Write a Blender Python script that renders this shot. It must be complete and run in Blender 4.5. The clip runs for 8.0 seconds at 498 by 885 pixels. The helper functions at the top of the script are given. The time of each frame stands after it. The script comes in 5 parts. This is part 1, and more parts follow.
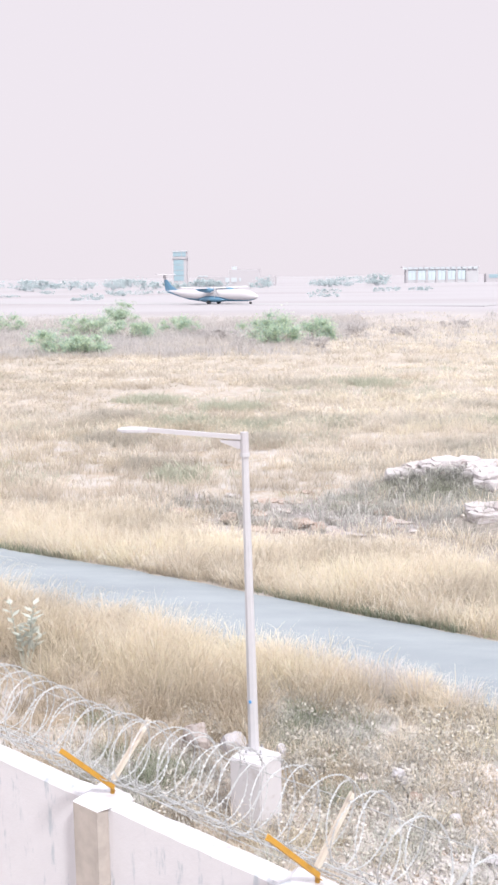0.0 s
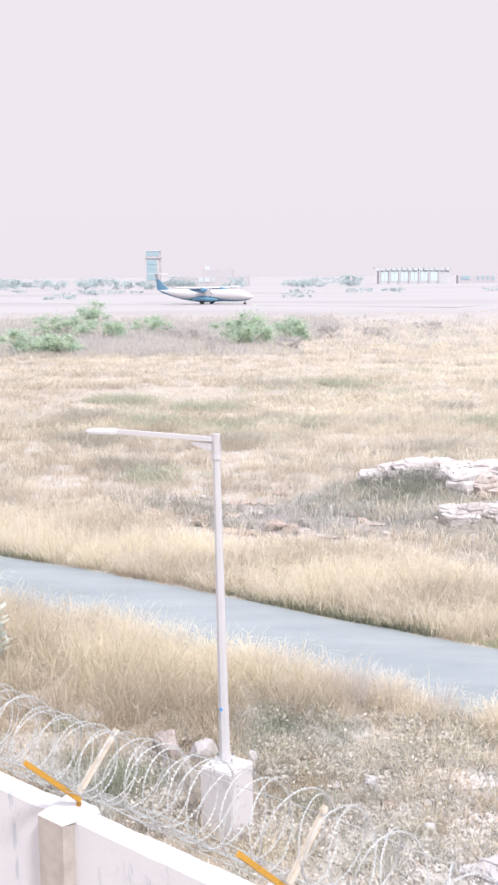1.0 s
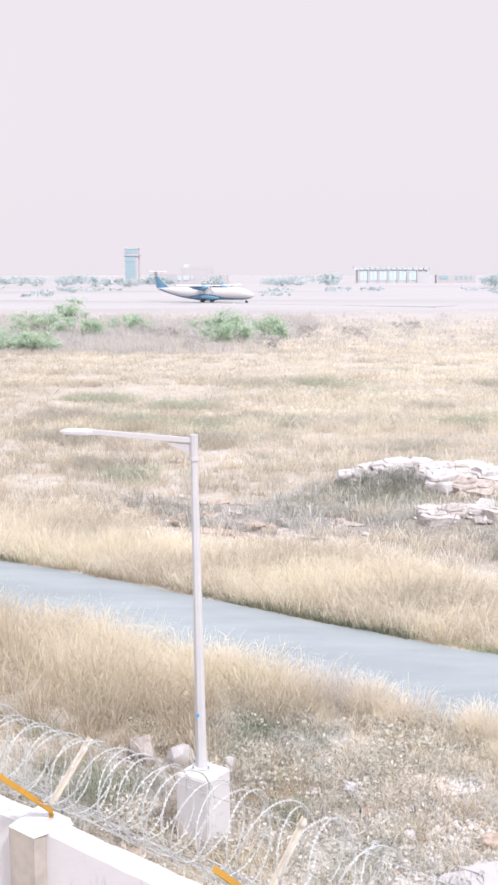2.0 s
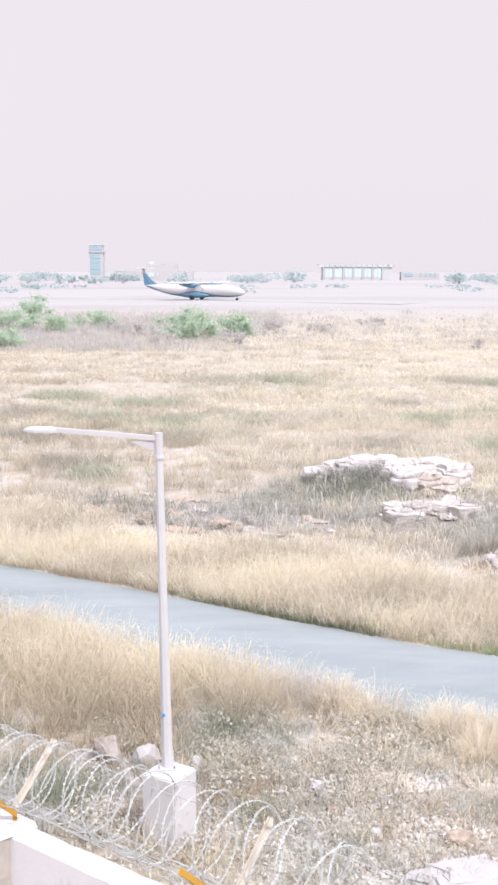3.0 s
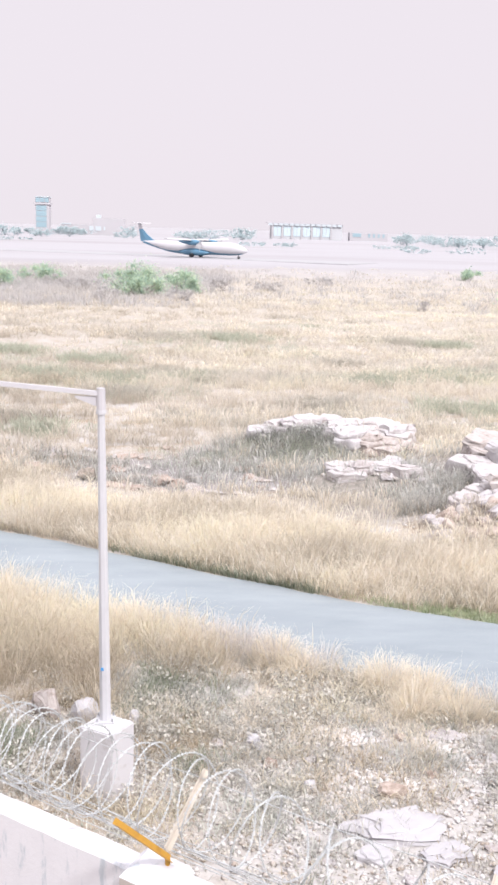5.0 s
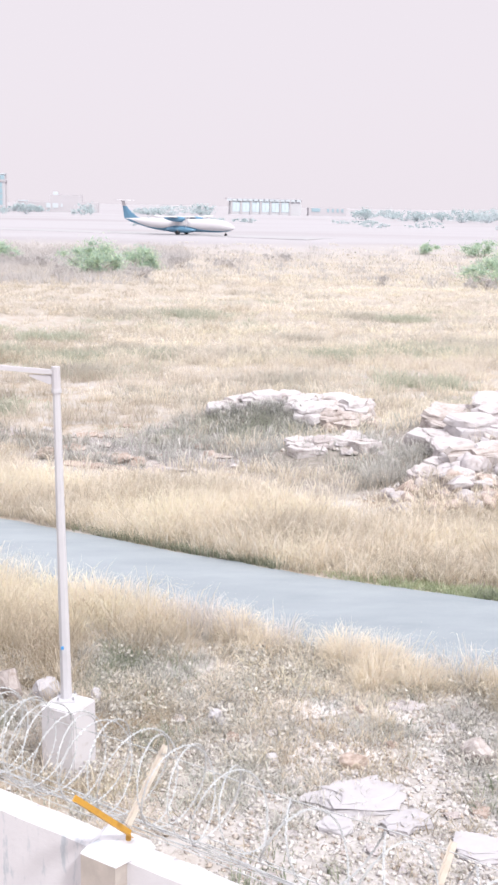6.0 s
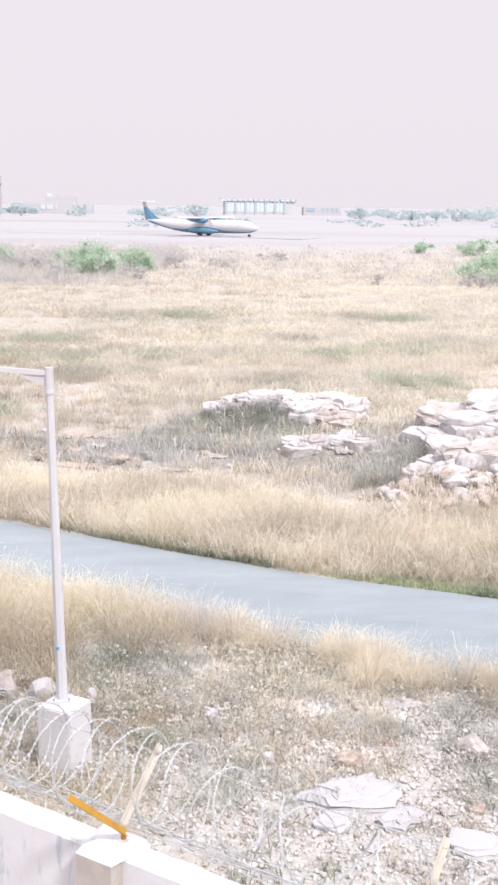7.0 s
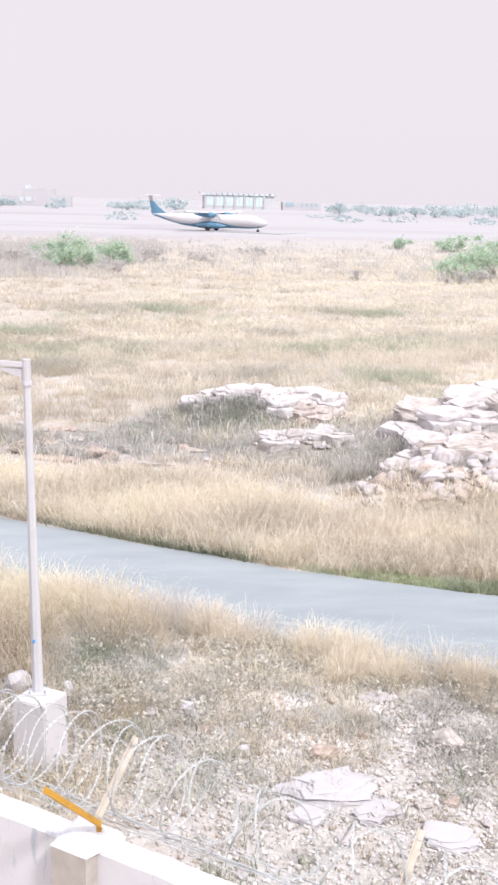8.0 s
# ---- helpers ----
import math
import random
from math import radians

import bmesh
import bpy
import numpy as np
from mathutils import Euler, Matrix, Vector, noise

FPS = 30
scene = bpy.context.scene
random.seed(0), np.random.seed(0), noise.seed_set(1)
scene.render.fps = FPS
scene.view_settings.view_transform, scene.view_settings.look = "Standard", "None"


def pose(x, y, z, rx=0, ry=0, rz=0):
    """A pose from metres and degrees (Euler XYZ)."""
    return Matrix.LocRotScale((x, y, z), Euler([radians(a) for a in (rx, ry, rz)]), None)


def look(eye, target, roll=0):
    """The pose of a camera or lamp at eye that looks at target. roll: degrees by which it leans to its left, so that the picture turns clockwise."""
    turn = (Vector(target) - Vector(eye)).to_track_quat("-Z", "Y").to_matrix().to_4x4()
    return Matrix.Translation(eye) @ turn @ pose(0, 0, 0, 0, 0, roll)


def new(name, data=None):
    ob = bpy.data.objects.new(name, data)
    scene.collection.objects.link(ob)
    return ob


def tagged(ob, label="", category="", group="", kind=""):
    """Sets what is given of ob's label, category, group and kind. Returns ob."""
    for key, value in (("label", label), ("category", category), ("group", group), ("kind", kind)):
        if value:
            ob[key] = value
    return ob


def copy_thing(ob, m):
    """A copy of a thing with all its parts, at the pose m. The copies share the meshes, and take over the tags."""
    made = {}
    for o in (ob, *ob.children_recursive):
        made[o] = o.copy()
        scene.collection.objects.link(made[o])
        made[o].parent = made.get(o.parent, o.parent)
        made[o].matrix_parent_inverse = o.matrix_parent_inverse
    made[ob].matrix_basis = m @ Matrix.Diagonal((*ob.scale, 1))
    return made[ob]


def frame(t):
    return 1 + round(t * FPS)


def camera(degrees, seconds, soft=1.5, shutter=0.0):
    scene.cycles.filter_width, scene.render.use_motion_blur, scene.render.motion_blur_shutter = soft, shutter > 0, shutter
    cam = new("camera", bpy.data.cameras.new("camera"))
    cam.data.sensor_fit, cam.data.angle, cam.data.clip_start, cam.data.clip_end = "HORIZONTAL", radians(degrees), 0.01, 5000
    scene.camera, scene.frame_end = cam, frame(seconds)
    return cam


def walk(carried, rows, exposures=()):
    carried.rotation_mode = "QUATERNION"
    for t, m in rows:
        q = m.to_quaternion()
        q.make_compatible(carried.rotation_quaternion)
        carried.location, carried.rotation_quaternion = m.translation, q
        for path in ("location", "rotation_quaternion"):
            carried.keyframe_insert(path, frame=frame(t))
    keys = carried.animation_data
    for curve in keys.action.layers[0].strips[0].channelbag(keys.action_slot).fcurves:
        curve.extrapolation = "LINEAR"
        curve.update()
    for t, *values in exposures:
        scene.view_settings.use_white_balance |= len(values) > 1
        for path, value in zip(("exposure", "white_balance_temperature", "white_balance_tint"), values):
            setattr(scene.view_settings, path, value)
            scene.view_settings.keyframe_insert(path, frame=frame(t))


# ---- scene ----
cam = camera(25.1, 8.0, soft=2.8)
PATH = [
    (0, (0.591, -0.267, 8.256), (0.4325, 1.7048, 7.9605), -0.80),
    (0.5, (0.586, -0.024, 8.251), (0.4549, 1.9504, 7.9600), -0.65),
    (1, (0.579, 0.078, 8.232), (0.4692, 2.0529, 7.9363), -0.44),
    (1.2, (0.562, 0.159, 8.236), (0.4607, 2.1343, 7.9395), -0.33),
    (2.3, (0.561, 0.442, 8.224), (0.5088, 2.4185, 7.9246), -0.02),
    (2.5, (0.565, 0.468, 8.222), (0.5289, 2.4451, 7.9223), -0.02),
    (3, (0.562, 0.469, 8.226), (0.5521, 2.4458, 7.9220), 0.10),
    (3.5, (0.561, 0.471, 8.227), (0.5716, 2.4468, 7.9163), 0.13),
    (4, (0.567, 0.479, 8.231), (0.6120, 2.4551, 7.9272), 0.44),
    (4.5, (0.575, 0.452, 8.217), (0.6515, 2.4227, 7.8842), 1.33),
    (4.7, (0.584, 0.434, 8.219), (0.6648, 2.4005, 7.8655), 1.51),
    (5.8, (0.669, 0.416, 8.226), (0.8091, 2.3693, 7.8195), 1.24),
    (6, (0.681, 0.405, 8.225), (0.8376, 2.3552, 7.8093), 1.11),
    (6.5, (0.696, 0.377, 8.218), (0.8609, 2.3233, 7.7872), 0.87),
    (7, (0.724, 0.374, 8.220), (0.8866, 2.3235, 7.8045), 0.70),
    (7.5, (0.733, 0.370, 8.214), (0.9123, 2.3183, 7.7987), 0.88),
    (8, (0.725, 0.370, 8.205), (0.9271, 2.3144, 7.7806), 1.30),
]
walk(cam, [(t, look(eye, target, roll)) for t, eye, target, roll in PATH])

# ---- world, sun, exposure ----
SUN_AZ, SUN_EL = math.atan2(0.50, -0.87), radians(48)      # azimuth from +y towards +x
scene.view_settings.exposure = 1.8
world = bpy.data.worlds.new("hazy_sky")
scene.world = world
world.use_nodes = True
wn = world.node_tree
wn.nodes.clear()
sky = wn.nodes.new("ShaderNodeTexSky")
sky.sky_type, sky.sun_disc = "NISHITA", False
sky.sun_elevation, sky.sun_rotation = SUN_EL, SUN_AZ
sky.air_density, sky.dust_density = 1.0, 4.0
dim = wn.nodes.new("ShaderNodeVectorMath")
dim.operation = "SCALE"
dim.inputs["Scale"].default_value = 0.05
wn.links.new(sky.outputs[0], dim.inputs[0])
haze = wn.nodes.new("ShaderNodeMix")                        # thick white haze hides nearly all of the blue
haze.data_type = "RGBA"
haze.inputs[0].default_value = 0.975
haze.inputs[7].default_value = (0.252, 0.2335, 0.252, 1)
wn.links.new(dim.outputs[0], haze.inputs[6])
back = wn.nodes.new("ShaderNodeBackground")
way = wn.nodes.new("ShaderNodeTexCoord")                    # a hazy sky is brighter overhead than at the horizon
split = wn.nodes.new("ShaderNodeSeparateXYZ")
wn.links.new(way.outputs["Generated"], split.inputs[0])
rise = wn.nodes.new("ShaderNodeMapRange")
rise.interpolation_type = "SMOOTHSTEP"
rise.inputs["From Min"].default_value, rise.inputs["From Max"].default_value = 0.24, 0.95
rise.inputs["To Min"].default_value, rise.inputs["To Max"].default_value = 1.0, 2.25
wn.links.new(split.outputs["Z"], rise.inputs["Value"])
wn.links.new(rise.outputs[0], back.inputs["Strength"])
clear = wn.nodes.new("ShaderNodeMapRange")                  # the pink of the dust fades out upwards
clear.inputs["From Min"].default_value, clear.inputs["From Max"].default_value = 0.24, 0.7
wn.links.new(split.outputs["Z"], clear.inputs["Value"])
tint = wn.nodes.new("ShaderNodeMix")
tint.data_type = "RGBA"
tint.inputs[7].default_value = (0.243, 0.2385, 0.256, 1)
wn.links.new(clear.outputs[0], tint.inputs[0])
wn.links.new(haze.outputs[2], tint.inputs[6])
wn.links.new(tint.outputs[2], back.inputs[0])
wout = wn.nodes.new("ShaderNodeOutputWorld")
wn.links.new(back.outputs[0], wout.inputs[0])

sun_data = bpy.data.lights.new("sun", "SUN")
sun_data.energy, sun_data.angle, sun_data.color = 1.18, radians(7.0), (1.0, 0.978, 0.975)
sun = new("sun", sun_data)
sun.matrix_world = look((40 * math.sin(SUN_AZ), 40 * math.cos(SUN_AZ), 40), (0, 0, 40 - 40 * math.tan(SUN_EL)))


# ---- materials ----
class Nodes:
    """A node material with a principled surface, and short ways to wire it."""

    def __init__(self, name, rough=0.8, metal=0.0, spec=0.3):
        self.mat = bpy.data.materials.new(name)
        self.mat.use_nodes = True
        self.t = self.mat.node_tree
        self.b = self.t.nodes["Principled BSDF"]
        self.b.inputs["Roughness"].default_value = rough
        self.b.inputs["Metallic"].default_value = metal
        self.b.inputs["Specular IOR Level"].default_value = spec
        self.co = self.t.nodes.new("ShaderNodeTexCoord").outputs["Object"]

    def node(self, kind, **inputs):
        n = self.t.nodes.new(kind)
        for k, v in inputs.items():
            self.put(n.inputs[k.replace("_", " ")], v)
        return n

    def put(self, socket, v):
        if isinstance(v, bpy.types.NodeSocket):
            self.t.links.new(v, socket)
        else:
            socket.default_value = v

    def noise(self, scale, detail=4.0, rough=0.6, stretch=None):
        co = self.co
        if stretch:
            m = self.node("ShaderNodeMapping", Vector=co)
            m.inputs["Scale"].default_value = stretch
            co = m.outputs[0]
        return self.node("ShaderNodeTexNoise", Vector=co, Scale=scale, Detail=detail, Roughness=rough).outputs["Fac"]

    def ramp(self, fac, *stops):
        r = self.node("ShaderNodeValToRGB", Fac=fac)
        e = r.color_ramp.elements
        while len(e) < len(stops):
            e.new(0.5)
        for el, (p, c) in zip(e, stops):
            el.position, el.color = p, (*c, 1)
        return r.outputs[0]

    def mix(self, fac, a, b, mode="MIX"):
        m = self.t.nodes.new("ShaderNodeMix")
        m.data_type, m.blend_type = "RGBA", mode
        self.put(m.inputs[0], fac)
        for i, v in ((6, a), (7, b)):
            self.put(m.inputs[i], (*v, 1) if isinstance(v, tuple) and len(v) == 3 else v)
        return m.outputs[2]

    def math(self, op, a, b=0.0):
        m = self.t.nodes.new("ShaderNodeMath")
        m.operation = op
        self.put(m.inputs[0], a)
        self.put(m.inputs[1], b)
        return m.outputs[0]

    def colour(self, v):
        self.put(self.b.inputs["Base Color"], (*v, 1) if isinstance(v, tuple) and len(v) == 3 else v)
        return self

    def bump(self, height, strength=0.4, distance=0.02):
        n = self.node("ShaderNodeBump", Height=height, Strength=strength, Distance=distance)
        self.t.links.new(n.outputs[0], self.b.inputs["Normal"])
        return self

    def island(self):
        return self.t.nodes.new("ShaderNodeNewGeometry").outputs["Random Per Island"]

    def each(self):
        return self.t.nodes.new("ShaderNodeObjectInfo").outputs["Random"]


def dusty(c, k=0.37):
    """A colour greyed by dust."""
    g = sum(c) / 3
    return tuple(v + (g - v) * k for v in c)


def painted(name, base, worn, rough=0.5, metal=0.0, scale=6.0, lo=0.45, hi=0.75):
    n = Nodes(name, rough, metal)
    f = n.noise(scale, 6, 0.65)
    n.colour(n.ramp(f, (lo, base), (hi, worn)))
    return n.bump(n.noise(scale * 8, 3), 0.15, 0.004).mat


def leafy(name, stops, patch_scale=0.25, patch=None, glow=0.35, tip=None, root=None, dust=0.37, swing=1.0):
    """Grass and leaves: one tone per blade, patches over the field, pale seed heads, light shining through."""
    n = Nodes(name, 0.75, 0, 0.15)
    c = n.ramp(n.island(), *((p, dusty(q, dust)) for p, q in stops))
    if patch:
        f = n.ramp(n.noise(patch_scale, 3, 0.6), (0.42, (0, 0, 0)), (0.62, (1, 1, 1)))
        c = n.mix(n.math("MULTIPLY", f, patch[1]), c, dusty(patch[0], dust))
    if tip:
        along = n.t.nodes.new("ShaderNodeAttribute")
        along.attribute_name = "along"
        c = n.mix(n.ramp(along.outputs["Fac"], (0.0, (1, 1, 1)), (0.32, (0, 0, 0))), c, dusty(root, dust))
        c = n.mix(n.ramp(along.outputs["Fac"], (0.4, (0, 0, 0)), (0.95, (0.9, 0.9, 0.9))), c, dusty(tip, dust))
        tone = n.t.nodes.new("ShaderNodeAttribute")          # each tuft has its own tone
        tone.attribute_name = "tone"
        tones = ((0.0, (0.68, 0.66, 0.63)), (0.25, (0.85, 0.835, 0.80)), (0.5, (1, 1, 1)), (0.85, (1.1, 1.09, 1.09)), (1.0, (1.06, 1.08, 1.02)))
        c = n.mix(1.0, c, n.ramp(tone.outputs["Fac"], *((p, tuple(1 + (v - 1) * swing for v in q)) for p, q in tones)), "MULTIPLY")
    n.colour(c)
    tr = n.node("ShaderNodeBsdfTranslucent", Color=c)
    mx = n.node("ShaderNodeMixShader", Fac=glow)
    n.t.links.new(n.b.outputs[0], mx.inputs[1])
    n.t.links.new(tr.outputs[0], mx.inputs[2])
    n.t.links.new(mx.outputs[0], n.t.nodes["Material Output"].inputs[0])
    return n.mat


def ground_material():
    n = Nodes("dry_ground", 0.95, 0, 0.1)
    big, mid, fine = n.noise(0.12, 5, 0.6), n.noise(0.9, 5, 0.65), n.noise(9.0, 6, 0.7)
    soil = n.ramp(fine, (0.28, (0.26, 0.235, 0.215)), (0.46, (0.42, 0.395, 0.38)), (0.64, (0.49, 0.47, 0.465)))
    straw = n.ramp(fine, (0.30, (0.27, 0.22, 0.17)), (0.55, (0.37, 0.31, 0.245)), (0.75, (0.44, 0.385, 0.32)))
    c = n.mix(n.ramp(mid, (0.4, (0, 0, 0)), (0.6, (1, 1, 1))), soil, straw)
    c = n.mix(n.math("MULTIPLY", n.ramp(big, (0.45, (0, 0, 0)), (0.7, (1, 1, 1))), 0.5), c, (0.38, 0.34, 0.31))
    sep = n.node("ShaderNodeSeparateXYZ", Vector=n.co)
    # bare pale earth of the airfield strip, beyond the scrub, whitened further for haze
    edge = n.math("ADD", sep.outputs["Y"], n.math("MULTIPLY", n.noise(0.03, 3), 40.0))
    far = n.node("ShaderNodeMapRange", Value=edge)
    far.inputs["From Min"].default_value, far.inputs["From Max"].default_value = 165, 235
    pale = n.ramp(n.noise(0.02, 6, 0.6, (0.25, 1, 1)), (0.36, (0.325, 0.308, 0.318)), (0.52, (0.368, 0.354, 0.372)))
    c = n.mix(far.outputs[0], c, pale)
    # haze over the field put into its colour: paler from 60 to 130 m
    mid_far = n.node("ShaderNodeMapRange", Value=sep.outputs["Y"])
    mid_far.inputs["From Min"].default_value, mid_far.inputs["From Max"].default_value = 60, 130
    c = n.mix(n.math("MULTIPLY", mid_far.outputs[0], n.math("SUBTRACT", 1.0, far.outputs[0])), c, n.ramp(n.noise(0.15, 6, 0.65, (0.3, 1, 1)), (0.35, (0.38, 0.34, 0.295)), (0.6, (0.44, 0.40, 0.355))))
    # ash and charred litter between the road and the heaps
    shift = n.node("ShaderNodeMapping", Vector=n.co)
    shift.inputs["Location"].default_value, shift.inputs["Scale"].default_value = (-0.22, -9.5, 0), (0.15, 0.25, 0.0)
    ball = n.node("ShaderNodeTexGradient", Vector=shift.outputs[0])
    ball.gradient_type = "SPHERICAL"
    ash = n.math("MULTIPLY", ball.outputs["Fac"], n.ramp(n.noise(0.8, 5, 0.65), (0.35, (0.2, 0.2, 0.2)), (0.55, (1, 1, 1))))
    c = n.mix(n.ramp(ash, (0.05, (0, 0, 0)), (0.35, (1, 1, 1))), c, n.ramp(fine, (0.3, (0.16, 0.15, 0.15)), (0.55, (0.30, 0.275, 0.27)), (0.72, (0.46, 0.42, 0.40))))
    # turned soil of the heaps, darkened for the shaded gaps between rocks
    turned = n.node("ShaderNodeMapping", Vector=n.co)
    turned.inputs["Location"].default_value, turned.inputs["Scale"].default_value = (-1.30, -6.0, 0), (0.135, 0.17, 0.0)
    ball = n.node("ShaderNodeTexGradient", Vector=turned.outputs[0])
    ball.gradient_type = "SPHERICAL"
    c = n.mix(n.ramp(n.math("MULTIPLY", ball.outputs["Fac"], n.ramp(n.noise(0.9, 5, 0.65), (0.3, (0.4, 0.4, 0.4)), (0.6, (1.3, 1.3, 1.3)))), (0.08, (0, 0, 0)), (0.3, (1, 1, 1))),
              c, n.ramp(fine, (0.3, (0.16, 0.145, 0.13)), (0.55, (0.29, 0.265, 0.24)), (0.75, (0.44, 0.41, 0.385))))
    # lime dust spilled over the rubble behind the wall
    spill = n.node("ShaderNodeMapping", Vector=n.co)
    spill.inputs["Location"].default_value, spill.inputs["Scale"].default_value = (-1.0, -2.72, 0), (0.19, 0.19, 0.0)
    ball = n.node("ShaderNodeTexGradient", Vector=spill.outputs[0])
    ball.gradient_type = "SPHERICAL"
    dust = n.math("MULTIPLY", ball.outputs["Fac"], n.ramp(n.noise(0.9, 6, 0.7), (0.36, (0.3, 0.3, 0.3)), (0.56, (1.6, 1.6, 1.6))))
    c = n.mix(n.ramp(dust, (0.08, (0, 0, 0)), (0.40, (1, 1, 1))), c, n.ramp(fine, (0.3, (0.32, 0.295, 0.28)), (0.47, (0.42, 0.395, 0.38)), (0.64, (0.47, 0.45, 0.455))))
    n.colour(c)
    return n.bump(fine, 0.5, 0.04).mat


def rock_material(name, light, mid, dark):
    n = Nodes(name, 0.9, 0, 0.2)
    f = n.noise(2.2, 8, 0.65)
    c = n.ramp(f, (0.30, dark), (0.45, mid), (0.60, light))
    tint = n.ramp(n.each(), (0.0, (1.0, 0.97, 0.94)), (0.5, (1, 1, 1)), (1.0, (0.88, 0.83, 0.80)))
    crack = n.node("ShaderNodeTexVoronoi", Vector=n.co, Scale=2.4)
    crack.feature = "DISTANCE_TO_EDGE"
    c = n.mix(n.ramp(crack.outputs["Distance"], (0.0, (0.35, 0.35, 0.35)), (0.03, (0, 0, 0))), c, dark)
    n.colour(n.mix(1.0, c, tint, "MULTIPLY"))
    return n.bump(n.noise(14, 8, 0.7), 0.5, 0.03).mat


def wall_material():
    n = Nodes("whitewashed_plaster", 0.9, 0, 0.2)
    f = n.noise(1.6, 8, 0.7)
    streak = n.noise(2.4, 6, 0.7, (2.6, 2.6, 0.6))
    c = n.ramp(f, (0.2, (0.58, 0.57, 0.60)), (0.6, (0.63, 0.62, 0.65)))
    c = n.mix(n.ramp(streak, (0.57, (0, 0, 0)), (0.66, (0.7, 0.7, 0.7))), c, (0.36, 0.41, 0.46))
    n.colour(c)
    return n.bump(n.noise(22, 6), 0.35, 0.01).mat


M = {}
M["ground"] = ground_material()
M["wall"] = wall_material()
M["cement"] = painted("bare_cement", (0.45, 0.405, 0.375), (0.34, 0.31, 0.285), 0.95, 0, 3.0, 0.4, 0.7)
M["plinth"] = painted("limewashed_concrete", (0.53, 0.515, 0.535), (0.42, 0.39, 0.385), 0.9, 0, 5.5, 0.52, 0.70)
M["galv"] = painted("galvanised_pole", (0.52, 0.515, 0.54), (0.48, 0.475, 0.50), 0.5, 0.05, 5.0)
M["lamp"] = painted("white_lamp_casing", (0.48, 0.465, 0.49), (0.45, 0.435, 0.46), 0.45)
M["lime"] = painted("spilled_lime_concrete", (0.42, 0.405, 0.425), (0.39, 0.37, 0.385), 0.95, 0, 5.0)
M["lens"] = painted("frosted_lens", (0.62, 0.62, 0.66), (0.55, 0.55, 0.6), 0.3)
M["blue_mark"] = painted("blue_paint", (0.06, 0.25, 0.55), (0.12, 0.35, 0.6), 0.6)
M["orange"] = painted("orange_paint", (0.47, 0.265, 0.045), (0.34, 0.18, 0.04), 0.55, 0, 9.0, 0.5, 0.8)
M["tan"] = painted("faded_tan_steel", (0.50, 0.455, 0.40), (0.42, 0.36, 0.295), 0.6, 0, 9.0, 0.5, 0.8)
M["wire"] = painted("galvanised_wire", (0.50, 0.51, 0.52), (0.40, 0.42, 0.43), 0.5, 0.15, 20.0)
M["rock"] = rock_material("pale_rock", (0.49, 0.455, 0.45), (0.41, 0.37, 0.355), (0.20, 0.17, 0.15))
M["rock_white"] = rock_material("white_rock", (0.50, 0.48, 0.50), (0.455, 0.43, 0.44), (0.27, 0.235, 0.225))
M["rock_red"] = rock_material("reddish_rock", (0.46, 0.395, 0.36), (0.37, 0.305, 0.27), (0.22, 0.17, 0.145))
M["soil"] = rock_material("soil_and_gap_shade", (0.42, 0.37, 0.33), (0.27, 0.24, 0.21), (0.12, 0.11, 0.10))
road = Nodes("worn_road", 0.85, 0, 0.3)
road_long = road.noise(0.55, 7, 0.65, (0.45, 1.5, 1))
road.colour(road.mix(road.ramp(road.noise(60, 3), (0.35, (0, 0, 0)), (0.7, (0.5, 0.5, 0.5))),
                     road.ramp(road_long, (0.35, (0.20, 0.23, 0.255)), (0.65, (0.27, 0.30, 0.325))), (0.31, 0.335, 0.35)))
M["road"] = road.bump(road.noise(45, 4), 0.4, 0.008).mat
M["concrete"] = painted("pale_concrete", (0.35, 0.343, 0.357), (0.33, 0.323, 0.335), 0.9, 0, 0.05)
GOLD = ((0.0, (0.64, 0.51, 0.32)), (0.3, (0.77, 0.64, 0.43)), (0.7, (0.85, 0.74, 0.54)), (1.0, (0.90, 0.82, 0.68)))
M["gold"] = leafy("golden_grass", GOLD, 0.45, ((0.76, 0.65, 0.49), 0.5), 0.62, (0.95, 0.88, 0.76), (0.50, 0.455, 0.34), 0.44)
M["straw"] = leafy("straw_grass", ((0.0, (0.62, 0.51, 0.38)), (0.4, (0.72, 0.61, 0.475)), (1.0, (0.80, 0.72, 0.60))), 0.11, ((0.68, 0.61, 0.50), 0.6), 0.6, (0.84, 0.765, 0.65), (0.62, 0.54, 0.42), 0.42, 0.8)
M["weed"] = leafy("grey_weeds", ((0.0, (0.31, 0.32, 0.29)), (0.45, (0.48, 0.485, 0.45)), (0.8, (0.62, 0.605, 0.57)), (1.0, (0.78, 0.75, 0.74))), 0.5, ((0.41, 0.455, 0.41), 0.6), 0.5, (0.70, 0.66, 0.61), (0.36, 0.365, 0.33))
# the withered weeds again, in a colour lightened for haze over the field
M["weed_field"] = leafy("haze_paled_field_weeds", ((0.0, (0.40, 0.385, 0.33)), (0.45, (0.54, 0.50, 0.43)), (1.0, (0.70, 0.64, 0.555))), 0.5, ((0.50, 0.50, 0.42), 0.5), 0.55, (0.74, 0.68, 0.60), (0.46, 0.43, 0.36), 0.25, 0.5)
